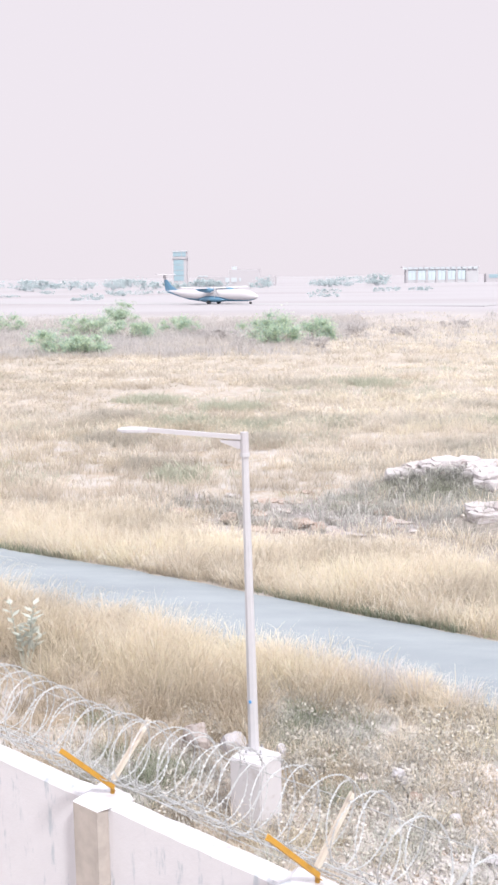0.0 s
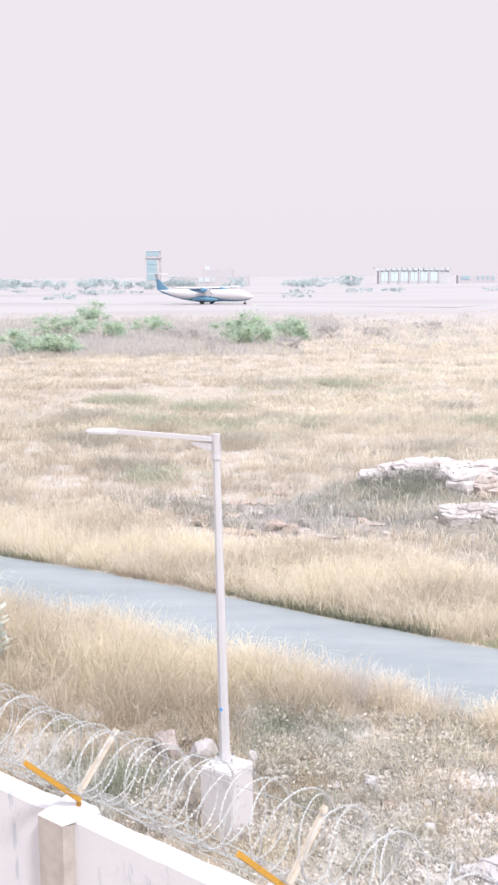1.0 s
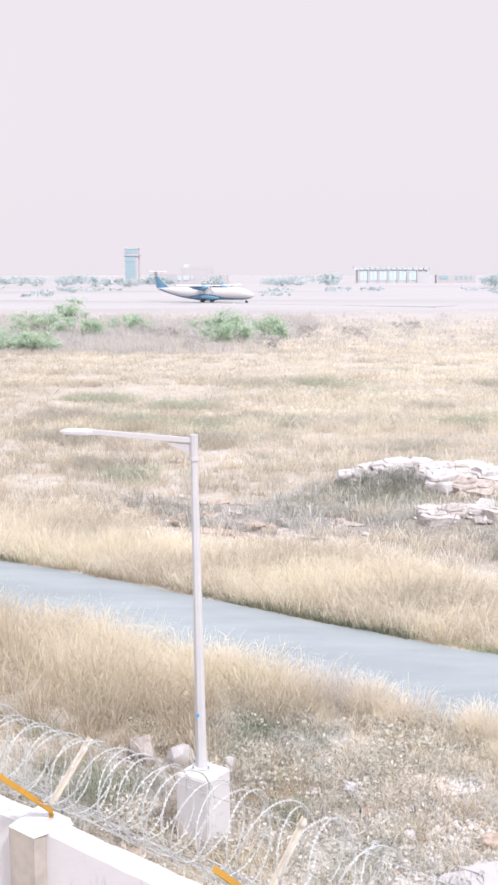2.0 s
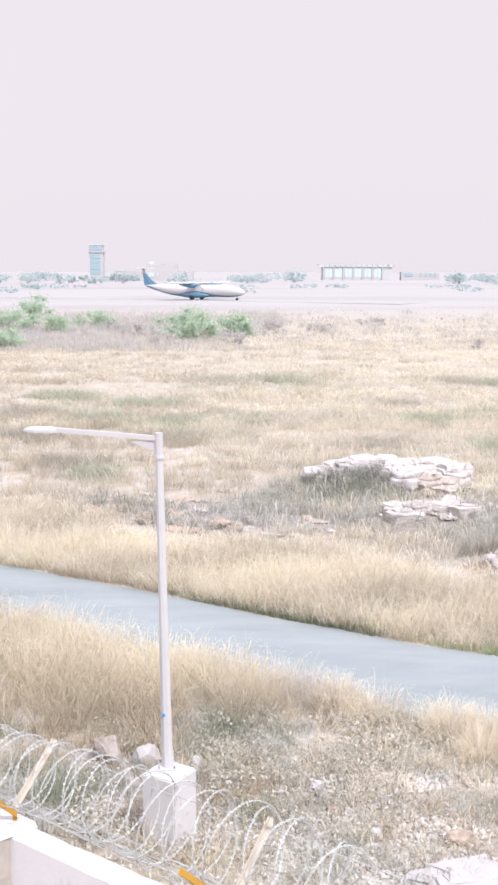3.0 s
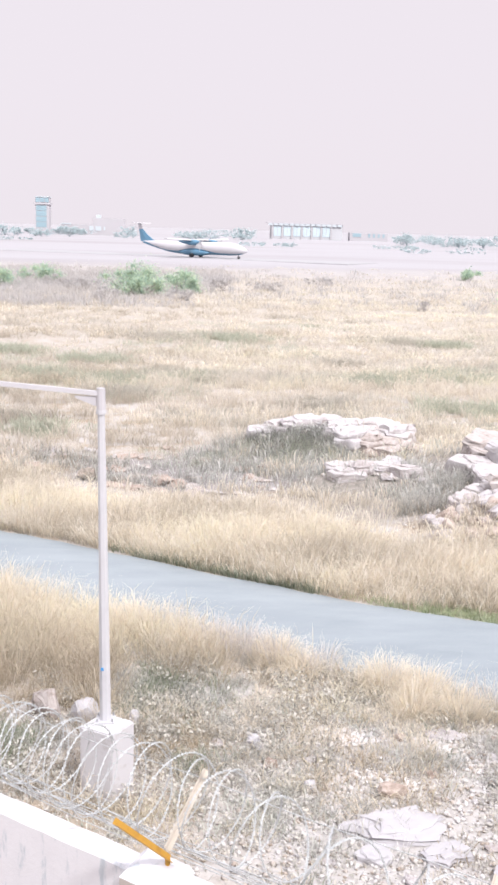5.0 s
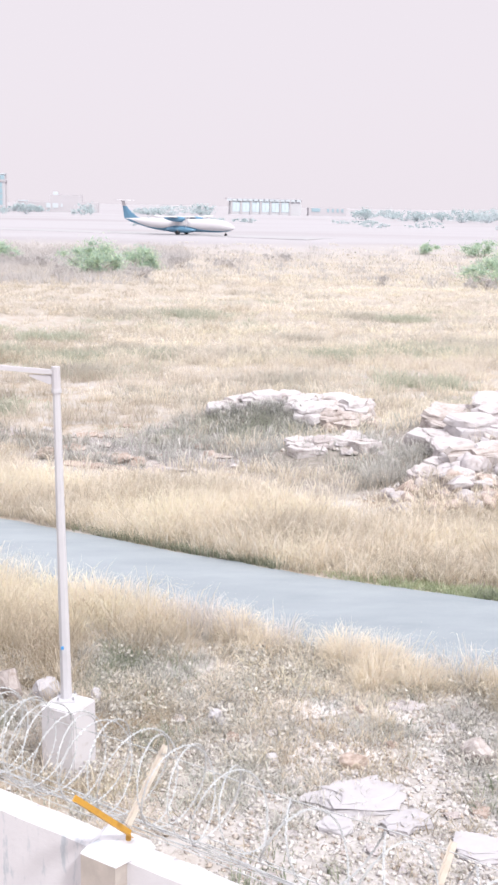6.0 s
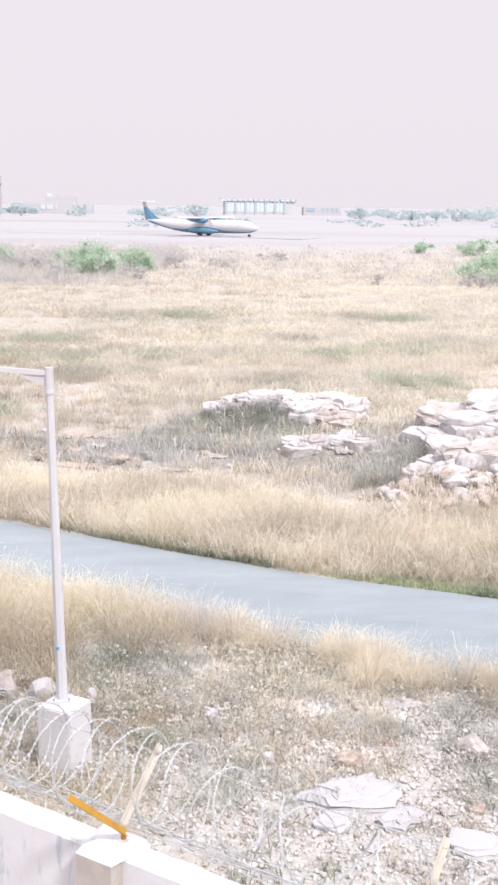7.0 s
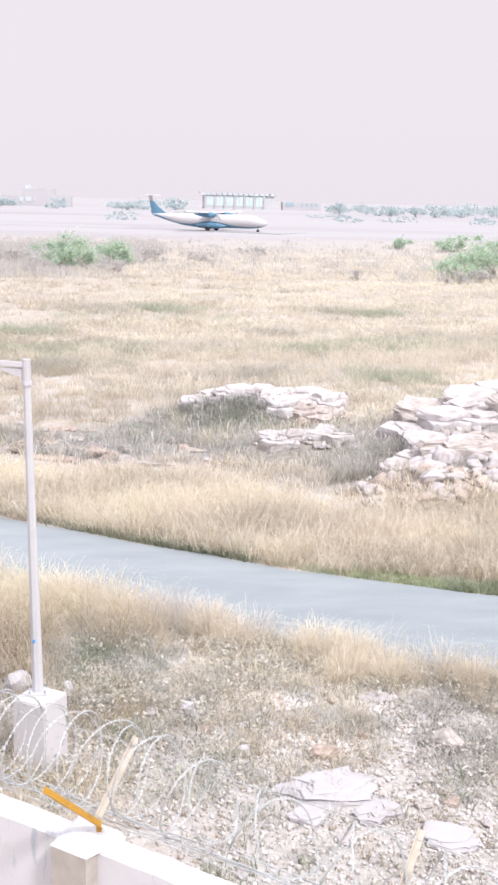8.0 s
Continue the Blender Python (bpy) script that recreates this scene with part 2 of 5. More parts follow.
# withered brown, its root darkened for the shade low between the tufts
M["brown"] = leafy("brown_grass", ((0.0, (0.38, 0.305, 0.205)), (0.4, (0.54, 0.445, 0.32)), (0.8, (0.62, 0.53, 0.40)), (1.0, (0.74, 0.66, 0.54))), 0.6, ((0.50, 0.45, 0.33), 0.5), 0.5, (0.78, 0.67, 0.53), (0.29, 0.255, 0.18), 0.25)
M["green_olive"] = leafy("olive_weeds", ((0.0, (0.13, 0.125, 0.08)), (0.5, (0.22, 0.205, 0.13)), (1.0, (0.38, 0.34, 0.24))), 0.5, None, 0.4)
M["brush"] = leafy("dark_brush_and_gap_shade", ((0.0, (0.20, 0.20, 0.175)), (0.6, (0.34, 0.34, 0.305)), (1.0, (0.50, 0.49, 0.45))), 0.5, None, 0.3)
M["wisp"] = leafy("seed_wisps", ((0.0, (0.60, 0.55, 0.52)), (1.0, (0.78, 0.73, 0.72))), 0.5, None, 0.5)
M["verge_green"] = leafy("verge_weeds", ((0.0, (0.32, 0.38, 0.23)), (0.6, (0.48, 0.54, 0.34)), (1.0, (0.64, 0.66, 0.47))), 0.5, None, 0.5, dust=0.15)
M["green"] = leafy("green_weeds", ((0.0, (0.22, 0.27, 0.17)), (0.6, (0.35, 0.40, 0.26)), (1.0, (0.50, 0.52, 0.38))), 0.5, None, 0.5)
M["green_pale"] = leafy("dry_green_weeds", ((0.0, (0.42, 0.46, 0.33)), (0.6, (0.53, 0.56, 0.41)), (1.0, (0.64, 0.64, 0.50))), 0.5, None, 0.55)
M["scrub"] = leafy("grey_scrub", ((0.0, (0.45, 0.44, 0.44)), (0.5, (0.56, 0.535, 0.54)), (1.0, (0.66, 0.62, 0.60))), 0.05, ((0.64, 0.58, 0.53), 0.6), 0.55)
# bush leaves made far paler than foliage, for the haze before them
M["leaf"] = leafy("haze_paled_bush_leaves", ((0.0, (0.36, 0.52, 0.45)), (0.5, (0.48, 0.62, 0.47)), (1.0, (0.63, 0.73, 0.50))), 0.3, None, 0.5, dust=0.2)
# haze of the far distance is mixed into these leaf colours
M["leaf_far"] = leafy("haze_paled_leaves", ((0.0, (0.52, 0.61, 0.625)), (1.0, (0.56, 0.64, 0.65))), 0.05, None, 0.6, dust=0.1)
M["litter"] = leafy("dry_litter", ((0.0, (0.30, 0.29, 0.245)), (0.3, (0.48, 0.45, 0.385)), (0.65, (0.62, 0.57, 0.49)), (1.0, (0.69, 0.645, 0.59))), 0.5, None, 0.3)
M["leaf_pale"] = leafy("woolly_leaves", ((0.0, (0.48, 0.54, 0.46)), (1.0, (0.68, 0.70, 0.64))), 0.5)
M["bark"] = painted("bark", (0.36, 0.32, 0.29), (0.28, 0.25, 0.225), 0.95)
M["white_paint"] = painted("white_livery", (0.53, 0.515, 0.535), (0.52, 0.505, 0.525), 0.5, 0, 0.5)
# livery blue lightened in its colour for the haze across the airfield
M["blue_paint"] = painted("haze_paled_blue_livery", (0.125, 0.255, 0.37), (0.115, 0.24, 0.35), 0.35, 0, 0.5)
M["tyre"] = painted("tyre_rubber", (0.06, 0.06, 0.065), (0.1, 0.1, 0.1), 0.9)
M["steel"] = painted("gear_steel", (0.4, 0.4, 0.42), (0.3, 0.3, 0.32), 0.4, 0.5)
M["far_wall"] = painted("far_white_wall", (0.455, 0.44, 0.46), (0.44, 0.425, 0.445), 0.9, 0, 0.1)
M["front_wall"] = painted("far_limewashed_wall", (0.46, 0.445, 0.465), (0.445, 0.43, 0.45), 0.9, 0, 0.1)
M["terminal_wall"] = painted("terminal_white_wall", (0.49, 0.495, 0.515), (0.47, 0.475, 0.495), 0.9, 0, 0.1)
M["terminal_glass"] = painted("terminal_pale_glass", (0.50, 0.59, 0.63), (0.53, 0.62, 0.65), 0.5, 0, 0.2)
M["far_glass"] = painted("far_blue_glass", (0.29, 0.40, 0.45), (0.32, 0.43, 0.47), 0.4, 0, 0.2)
M["far_grey"] = painted("far_grey_steel", (0.50, 0.55, 0.58), (0.53, 0.57, 0.60), 0.7, 0, 0.2)


# ---- mesh helpers ----
def part(name, bm, material, parent=None, label="", smooth=False):
    me = bpy.data.meshes.new(name)
    bm.to_mesh(me)
    bm.free()
    return part_of(name, me, material, parent, label, smooth)


def part_of(name, me, material, parent=None, label="", smooth=False):
    if not me.materials:
        me.materials.append(material)
    if smooth:
        me.polygons.foreach_set("use_smooth", [True] * len(me.polygons))
    ob = new(name, me)
    if parent:
        ob.parent = parent
    if label:
        tagged(ob, label)
    return ob


def thing(name, at, label, category, group="", rz=0.0, kind=""):
    ob = new(name)
    ob.matrix_world = pose(*at, 0, 0, rz)
    return tagged(ob, label, category, group, kind)


def box(x0, x1, y0, y1, z0, z1, bevel=0.0, bm=None):
    bm = bm or bmesh.new()
    r = bmesh.ops.create_cube(bm, size=1)
    bmesh.ops.scale(bm, vec=(x1 - x0, y1 - y0, z1 - z0), verts=r["verts"])
    bmesh.ops.translate(bm, vec=((x0 + x1) / 2, (y0 + y1) / 2, (z0 + z1) / 2), verts=r["verts"])
    if bevel:
        es = list({e for v in r["verts"] for e in v.link_edges})
        bmesh.ops.bevel(bm, geom=es, offset=bevel, segments=2, affect="EDGES")
    return bm


def loft(rings, closed=True, bm=None):
    """Skin a list of rings of equal length; the ends are capped."""
    bm = bm or bmesh.new()
    vs = [[bm.verts.new(p) for p in r] for r in rings]
    n = len(vs[0])
    for a, b in zip(vs, vs[1:]):
        for i in range(n if closed else n - 1):
            j = (i + 1) % n
            bm.faces.new((a[i], a[j], b[j], b[i]))
    if closed:
        bm.faces.new(vs[0][::-1])
        bm.faces.new(vs[-1])
    bmesh.ops.recalc_face_normals(bm, faces=bm.faces)
    return bm


def rod(a, b, ra, rb=None, n=8, bm=None, turn=0.0):
    """A tapered round bar from a to b."""
    a, b = Vector(a), Vector(b)
    q = (b - a).to_track_quat("Z", "Y")
    rings = []
    for p, r in ((a, ra), (b, ra if rb is None else rb)):
        rings.append([p + q @ Vector((r * math.cos(turn + math.tau * i / n), r * math.sin(turn + math.tau * i / n), 0)) for i in range(n)])
    return loft(rings, bm=bm)


def fast_mesh(name, verts, faces):
    """A mesh from numpy arrays: verts (N, 3), faces (M, 3 or 4)."""
    me = bpy.data.meshes.new(name)
    m, k = faces.shape
    me.vertices.add(len(verts))
    me.vertices.foreach_set("co", np.ascontiguousarray(verts, dtype=np.float32).ravel())
    me.loops.add(m * k)
    me.loops.foreach_set("vertex_index", np.ascontiguousarray(faces, dtype=np.int32).ravel())
    me.polygons.add(m)
    me.polygons.foreach_set("loop_start", np.arange(0, m * k, k, dtype=np.int32))
    me.update(calc_edges=True)
    return me


def blades(name, xyz, height, width, lean, tilt, tone, material, label, category, rng, plume=0.0):
    """Grass: each blade a bent, tapering strip of three triangles on its own point of the ground; some carry a broad seed head."""
    n = len(xyz)
    face = rng.uniform(0, math.tau, n)
    side = np.stack([np.cos(face), np.sin(face), np.zeros(n)], 1) * (width / 2)[:, None]
    bend = np.stack([np.cos(tilt), np.sin(tilt), np.zeros(n)], 1) * (lean * height)[:, None]
    up = np.zeros((n, 3))
    up[:, 2] = height
    head = (rng.random(n) < plume)[:, None]
    low = xyz - np.array([0, 0, 0.03])
    where = np.where(head, 0.72, 0.55)
    mid = xyz + where * up + np.where(head, 0.5, 0.3) * bend
    tip = xyz + up * (1 - 0.35 * np.minimum(lean, 1.2)[:, None] ** 2) + bend
    wide = np.where(head, 1.9, 0.8)
    v = np.stack([low - side, low + side, mid - wide * side, mid + wide * side, tip], 1).reshape(-1, 3)
    i = np.arange(n)[:, None] * 5
    f = np.concatenate([i + [0, 1, 3], i + [0, 3, 2], i + [2, 3, 4]])
    me = fast_mesh(name, v, f)
    along = me.attributes.new("along", "FLOAT", "POINT")
    along.data.foreach_set("value", np.tile(np.array([0, 0, 0.6, 0.6, 1.0], np.float32), n))
    tones = me.attributes.new("tone", "FLOAT", "POINT")
    tones.data.foreach_set("value", np.repeat(tone, 5).astype(np.float32))
    return tagged(part_of(name, me, material), label, category, "", "stuff")


# ---- the lie of the land ----
ROAD_X = np.array([-300, -60, -30, -9.7, -5.4, -1.7, 0.9, 3.3, 5.9, 8.5, 14, 30, 80, 300.0])
ROAD_Y = np.array([190, 60, 44, 32.6, 30.35, 28.1, 26.35, 24.85, 23.45, 22.4, 20.6, 17, 10, -15.0])
ROAD_WIDE = 4.4                                             # across, along y
WALL_S, WALL_D = Vector((0.8, -0.6, 0)), Vector((0.6, 0.8, 0))   # along the wall; away from it, over the field


def road_far(x):
    xs = np.asarray(x, float)
    return (np.interp(xs - 1.2, ROAD_X, ROAD_Y) + np.interp(xs, ROAD_X, ROAD_Y) + np.interp(xs + 1.2, ROAD_X, ROAD_Y)) / 3


def waves(x, y, scale, seed):
    r = np.random.default_rng(seed)
    out = 0
    for k in range(7):
        a, p = r.uniform(0, math.tau), r.uniform(0, math.tau)
        f = scale * r.uniform(0.6, 2.0)
        out = out + np.sin(f * (x * math.cos(a) + y * math.sin(a)) + p)
    return out / 7


def hump(x, y, cx, cy, rx, ry, h, turn=0.0):
    c, s = math.cos(turn), math.sin(turn)
    u, v = ((x - cx) * c + (y - cy) * s) / rx, (-(x - cx) * s + (y - cy) * c) / ry
    return h * np.exp(-(u * u + v * v) ** 1.5)


def smooth(v, a, b):
    t = np.clip((v - a) / (b - a), 0, 1)
    return t * t * (3 - 2 * t)


def land(x, y):
    """Height of the ground."""
    x, y = np.asarray(x, float), np.asarray(y, float)
    z = 0.05 * waves(x, y, 1.3, 3) + 0.10 * waves(x, y, 0.35, 4) * smooth(y, 28, 40)
    off = np.minimum(np.abs(y - road_far(x)), np.abs(y - road_far(x) + ROAD_WIDE))
    inside = (y < road_far(x)) & (y > road_far(x) - ROAD_WIDE)
    flat = np.where(inside, 0.0, smooth(off, 0.0, 1.0))
    z = z * flat
    z = z + hump(x, y, 5.3, 41.6, 3.7, 2.0, 0.85) + hump(x, y, 6.3, 36.5, 2.0, 1.2, 0.5)
    z = z + hump(x, y, 13.3, 36.8, 4.7, 5.3, 1.1) + hump(x, y, 9.9, 30.6, 3.0, 1.9, 0.65) + hump(x, y, 21, 37, 6, 5, 1.0)
    z = z - hump(x, y, 0.5, 37.5, 4.0, 3.0, 0.15)
    near = 1 - smooth(y, 150, 190)
    return z * near + 1.5 * smooth(y, 150, 240)


def build_ground():
    def steps(lo, hi, step, out, grow=1.18):
        mid = list(np.arange(lo, hi + 1e-6, step))
        a, b, d = lo, hi, step
        left, right = [], []
        while a > -out or b < out:
            d *= grow
            a, b = a - d, b + d
            left.append(a)
            right.append(b)
        return np.array(left[::-1] + mid + right)

    xs = steps(-14, 20, 0.34, 3000)
    ys = steps(6, 50, 0.34, 3900)
    ys = ys[ys > -400]
    gx, gy = np.meshgrid(xs, ys)
    z = land(gx, gy)
    v = np.stack([gx.ravel(), gy.ravel(), z.ravel()], 1)
    w, h = len(xs), len(ys)
    i = (np.arange(h - 1)[:, None] * w + np.arange(w - 1)[None]).ravel()[:, None]
    f = np.concatenate([i, i + 1, i + 1 + w, i + w], 1)
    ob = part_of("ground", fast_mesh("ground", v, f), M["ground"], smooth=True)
    tagged(ob, "dry pale earth with straw and bare patches", "ground", "", "structure")


def build_road():
    xs = np.concatenate([np.arange(-60, -12, 2.0), np.arange(-12, 14, 0.5), np.arange(14, 62, 2.0)])
    rows = []
    r = np.random.default_rng(8)
    for x in xs:
        yf = float(road_far(x))
        ragged = r.normal(0, 0.05, 2)
        near, far = yf - ROAD_WIDE + ragged[0], yf + ragged[1]
        ring = [(x, near - 0.35, -0.06), (x, near, 0.03)] + [(x, near + (far - near) * k / 6, 0.04 + 0.03 * math.sin(math.pi * k / 6)) for k in range(1, 6)]
        rows.append(ring + [(x, far, 0.03), (x, far + 0.3, -0.06)])
    ob = part("road", loft(rows), M["road"], smooth=False)
    tagged(ob, "narrow worn grey perimeter road through dry grass", "road", "", "structure")


def build_taxiway():
    bm = bmesh.new()
    c, d, n = Vector((-6, 257.5, 1.53)), Vector((0.868, -0.497, 0)), Vector((0.497, 0.868, 0))
    a = [bm.verts.new(c + d * s + n * w) for s, w in ((-420, -6), (45, -6), (45, 11), (-420, 11))]
    f = bm.faces.new(a)
    r = bmesh.ops.extrude_face_region(bm, geom=[f])
    bmesh.ops.translate(bm, vec=(0, 0, -0.3), verts=[v for v in r["geom"] if isinstance(v, bmesh.types.BMVert)])
    bmesh.ops.recalc_face_normals(bm, faces=bm.faces)
    tagged(part("taxiway", bm, M["concrete"]), "pale concrete taxiway strip across the airfield", "taxiway", "", "structure")


# ---- boundary wall with its brackets and wire ----
FOOT = [-18.06 + 3.05 * k for k in range(8)]                # pillars along the wall


def on_wall(s, d, z):
    return WALL_S * s + WALL_D * d + Vector((0, 0, z))


def build_wall():
    bm = bmesh.new()
    r = np.random.default_rng(2)
    rings = []
    for s in np.arange(-22, 8.01, 0.25):
        top = 2.19 + r.normal(0, 0.006)
        e = r.normal(0, 0.008)
        rings.append([on_wall(s, d, z) for d, z in ((8.16, -0.3), (8.155, top - 0.03), (8.18, top), (8.42 + e, top + 0.005), (8.45 + e, top - 0.03), (8.45, -0.3))])
    wall = part("wall_boundary", loft(rings), M["wall"])
    tagged(wall, "stained whitewashed boundary wall with a rough top", "wall", "", "structure")
    for s in FOOT:
        pb = loft([[on_wall(s + a, d, z) for a, d in ((-0.21, 7.98), (0.21, 7.98), (0.21, 8.153), (-0.21, 8.153))] for z in (-0.3, 2.192)])
        part("pillar", pb, M["cement"], wall, "bare brown cement pillar")
        cb = loft([[on_wall(s + a * k, d, z) for a, d in ((-0.215, lo), (0.215, lo), (0.32, 8.455), (-0.32, 8.455))] for k, z, lo in ((1, 2.193, 7.978), (1.0, 2.20, 7.982), (0.8, 2.255, 8.20))])
        part("pillar_cap", cb, M["wall"], wall)


def angle_bar(a, b, side, up, w=0.05, th=0.008):
    """An L-section steel bar from a to b."""
    a, b = Vector(a), Vector(b)
    prof = [(0, 0), (w, 0), (w, th), (th, th), (th, w), (0, w)]
    return loft([[p + side * u + up * v for u, v in prof] for p in (a, b)])


def build_brackets():
    first = None
    for n, s in enumerate(FOOT):
        at = on_wall(s + 0.01, 8.345, 2.26)
        if first is None:
            first = thing("wire_bracket", at, "forked steel wire bracket with orange and tan arms on wall", "bracket", "brackets along the wall")
            foot = rod(WALL_S * 0.065 + Vector((0, 0, -0.06)), WALL_S * 0.065 + Vector((0, 0, 0.06)), 0.028, 0.026)
            part("foot", foot, M["orange"], first)
            i, o = -WALL_D, WALL_D
            ni, no = (i * 0.707 + Vector((0, 0, 0.707))), (o * 0.707 + Vector((0, 0, 0.707)))
            part("inner_arm", angle_bar(WALL_S * 0.065 + Vector((0, 0, 0.03)), ni * 1.02, WALL_S, Vector((0, 0, 0.707)) + o * 0.707, 0.062), M["orange"], first, "orange painted steel arm")
            part("outer_arm", angle_bar(o * 0.06 + Vector((0, 0, 0.1)), no * 0.95, WALL_S, Vector((0, 0, 0.707)) - o * 0.707, 0.056), M["tan"], first, "faded tan steel arm")
        else:
            copy_thing(first, pose(*at))


def tube(path, r, sides=4):
    """Vertices and faces of a thin tube along a numpy polyline."""
    d = np.gradient(path, axis=0)
    d /= np.linalg.norm(d, axis=1)[:, None] + 1e-9
    ref = np.array([0.31, 0.52, 0.79])
    u = np.cross(d, ref)
    u /= np.linalg.norm(u, axis=1)[:, None] + 1e-9
    w = np.cross(d, u)
    a = np.arange(sides) * math.tau / sides
    v = path[:, None] + r * (np.cos(a)[None, :, None] * u[:, None] + np.sin(a)[None, :, None] * w[:, None])
    n = len(path)
    i = (np.arange(n - 1)[:, None] * sides + np.arange(sides)[None])
    j = (np.arange(n - 1)[:, None] * sides + (np.arange(sides)[None] + 1) % sides)
    f = np.stack([i, j, j + sides, i + sides], -1).reshape(-1, 4)
    return v.reshape(-1, 3), f


def joined(name, pieces, material, parent=None, label=""):
    vs, fs, k = [], [], 0
    for v, f in pieces:
        vs.append(v)
        fs.append(f + k)
        k += len(v)
    return part_of(name, fast_mesh(name, np.concatenate(vs), np.concatenate(fs)), material, parent, label)


def build_wire():
    coil = thing("razor_wire", (0, 0, 0), "coiled galvanised razor wire in the brackets on the wall", "razor wire")
    S, D, U = np.array(WALL_S), np.array(WALL_D), np.array([0, 0, 1.0])
    rng = np.random.default_rng(5)
    for hand, phase, pitch in ((1, 0.0, 0.345), (-1, 1.1, 0.365)):
        t = np.arange(-19.0, 5.0, 0.004)
        wide = pitch * (1 + 0.45 * smooth(t, -7.0, -5.0) + 1.0 * smooth(t, -4.9, -4.1) + (0.05 + 0.12 * smooth(t, -7.5, -5.0)) * np.sin(t * 1.9 + hand))
        a = hand * np.cumsum(math.tau * 0.004 / wide) + phase
        sag = 0.05 * np.sin(t * 0.9) + 0.03 * np.sin(t * 2.3 + 1)
        rad = 0.415 - 0.1 * smooth(t, -5.0, -4.2) + 0.02 * np.sin(t * 1.7) + 0.018 * np.sin(t * 6.1 + hand)
        s = t + 0.035 * np.sin(a * 0.5 + phase) + 0.03 * np.sin(t * 3.1)
        path = s[:, None] * S + (8.43 + 0.06 * np.sin(t * 0.7) + rad * np.cos(a))[:, None] * D + (2.84 + sag + rad * np.sin(a))[:, None] * U
        v, f = tube(path, 0.0055)
        part_of("coil", fast_mesh("coil", v, f), M["wire"], coil)
        # barbs: small pointed plates across the tape
        p = path[::2] + rng.normal(0, 0.002, (len(path[::2]), 3))
        g = np.gradient(path, axis=0)[::2]
        g /= np.linalg.norm(g, axis=1)[:, None]
        q = rng.normal(0, 1, p.shape)
        q -= (q * g).sum(1)[:, None] * g
        q /= np.linalg.norm(q, axis=1)[:, None]
        q2 = np.cross(g, q)
        bv = np.concatenate([np.stack([p - 0.017 * e - 0.007 * g, p + 0.014 * g, p + 0.017 * e - 0.007 * g, p - 0.014 * g], 1).reshape(-1, 3) for e in (q, q2)])
        bf = np.arange(len(p) * 8).reshape(-1, 4)
        tagged(part_of("barbed_tape", fast_mesh("barbed_tape", bv, bf), M["wire"], coil), kind="stuff")
    strands = []
    for d, z, k in ((8.47, 2.27, 0.3), (8.50, 2.30, 1.3), (8.53, 2.28, 2.1), (8.56, 2.31, 3.0), (8.59, 2.30, 4.2), (8.62, 2.33, 5.2), (8.51, 2.34, 0.1), (8.66, 2.33, 2.6), (8.95, 2.86, 0.8)):
        t = np.arange(-19.0, 5.0, 0.1)
        strands.append(tube(t[:, None] * S + (d + 0.02 * np.sin(t * 1.3 + k))[:, None] * D + (z + 0.02 * np.sin(t * 2.1 + 2 * k))[:, None] * U, 0.005))
    for st in strands:
        joined("strand", [st], M["wire"], coil)


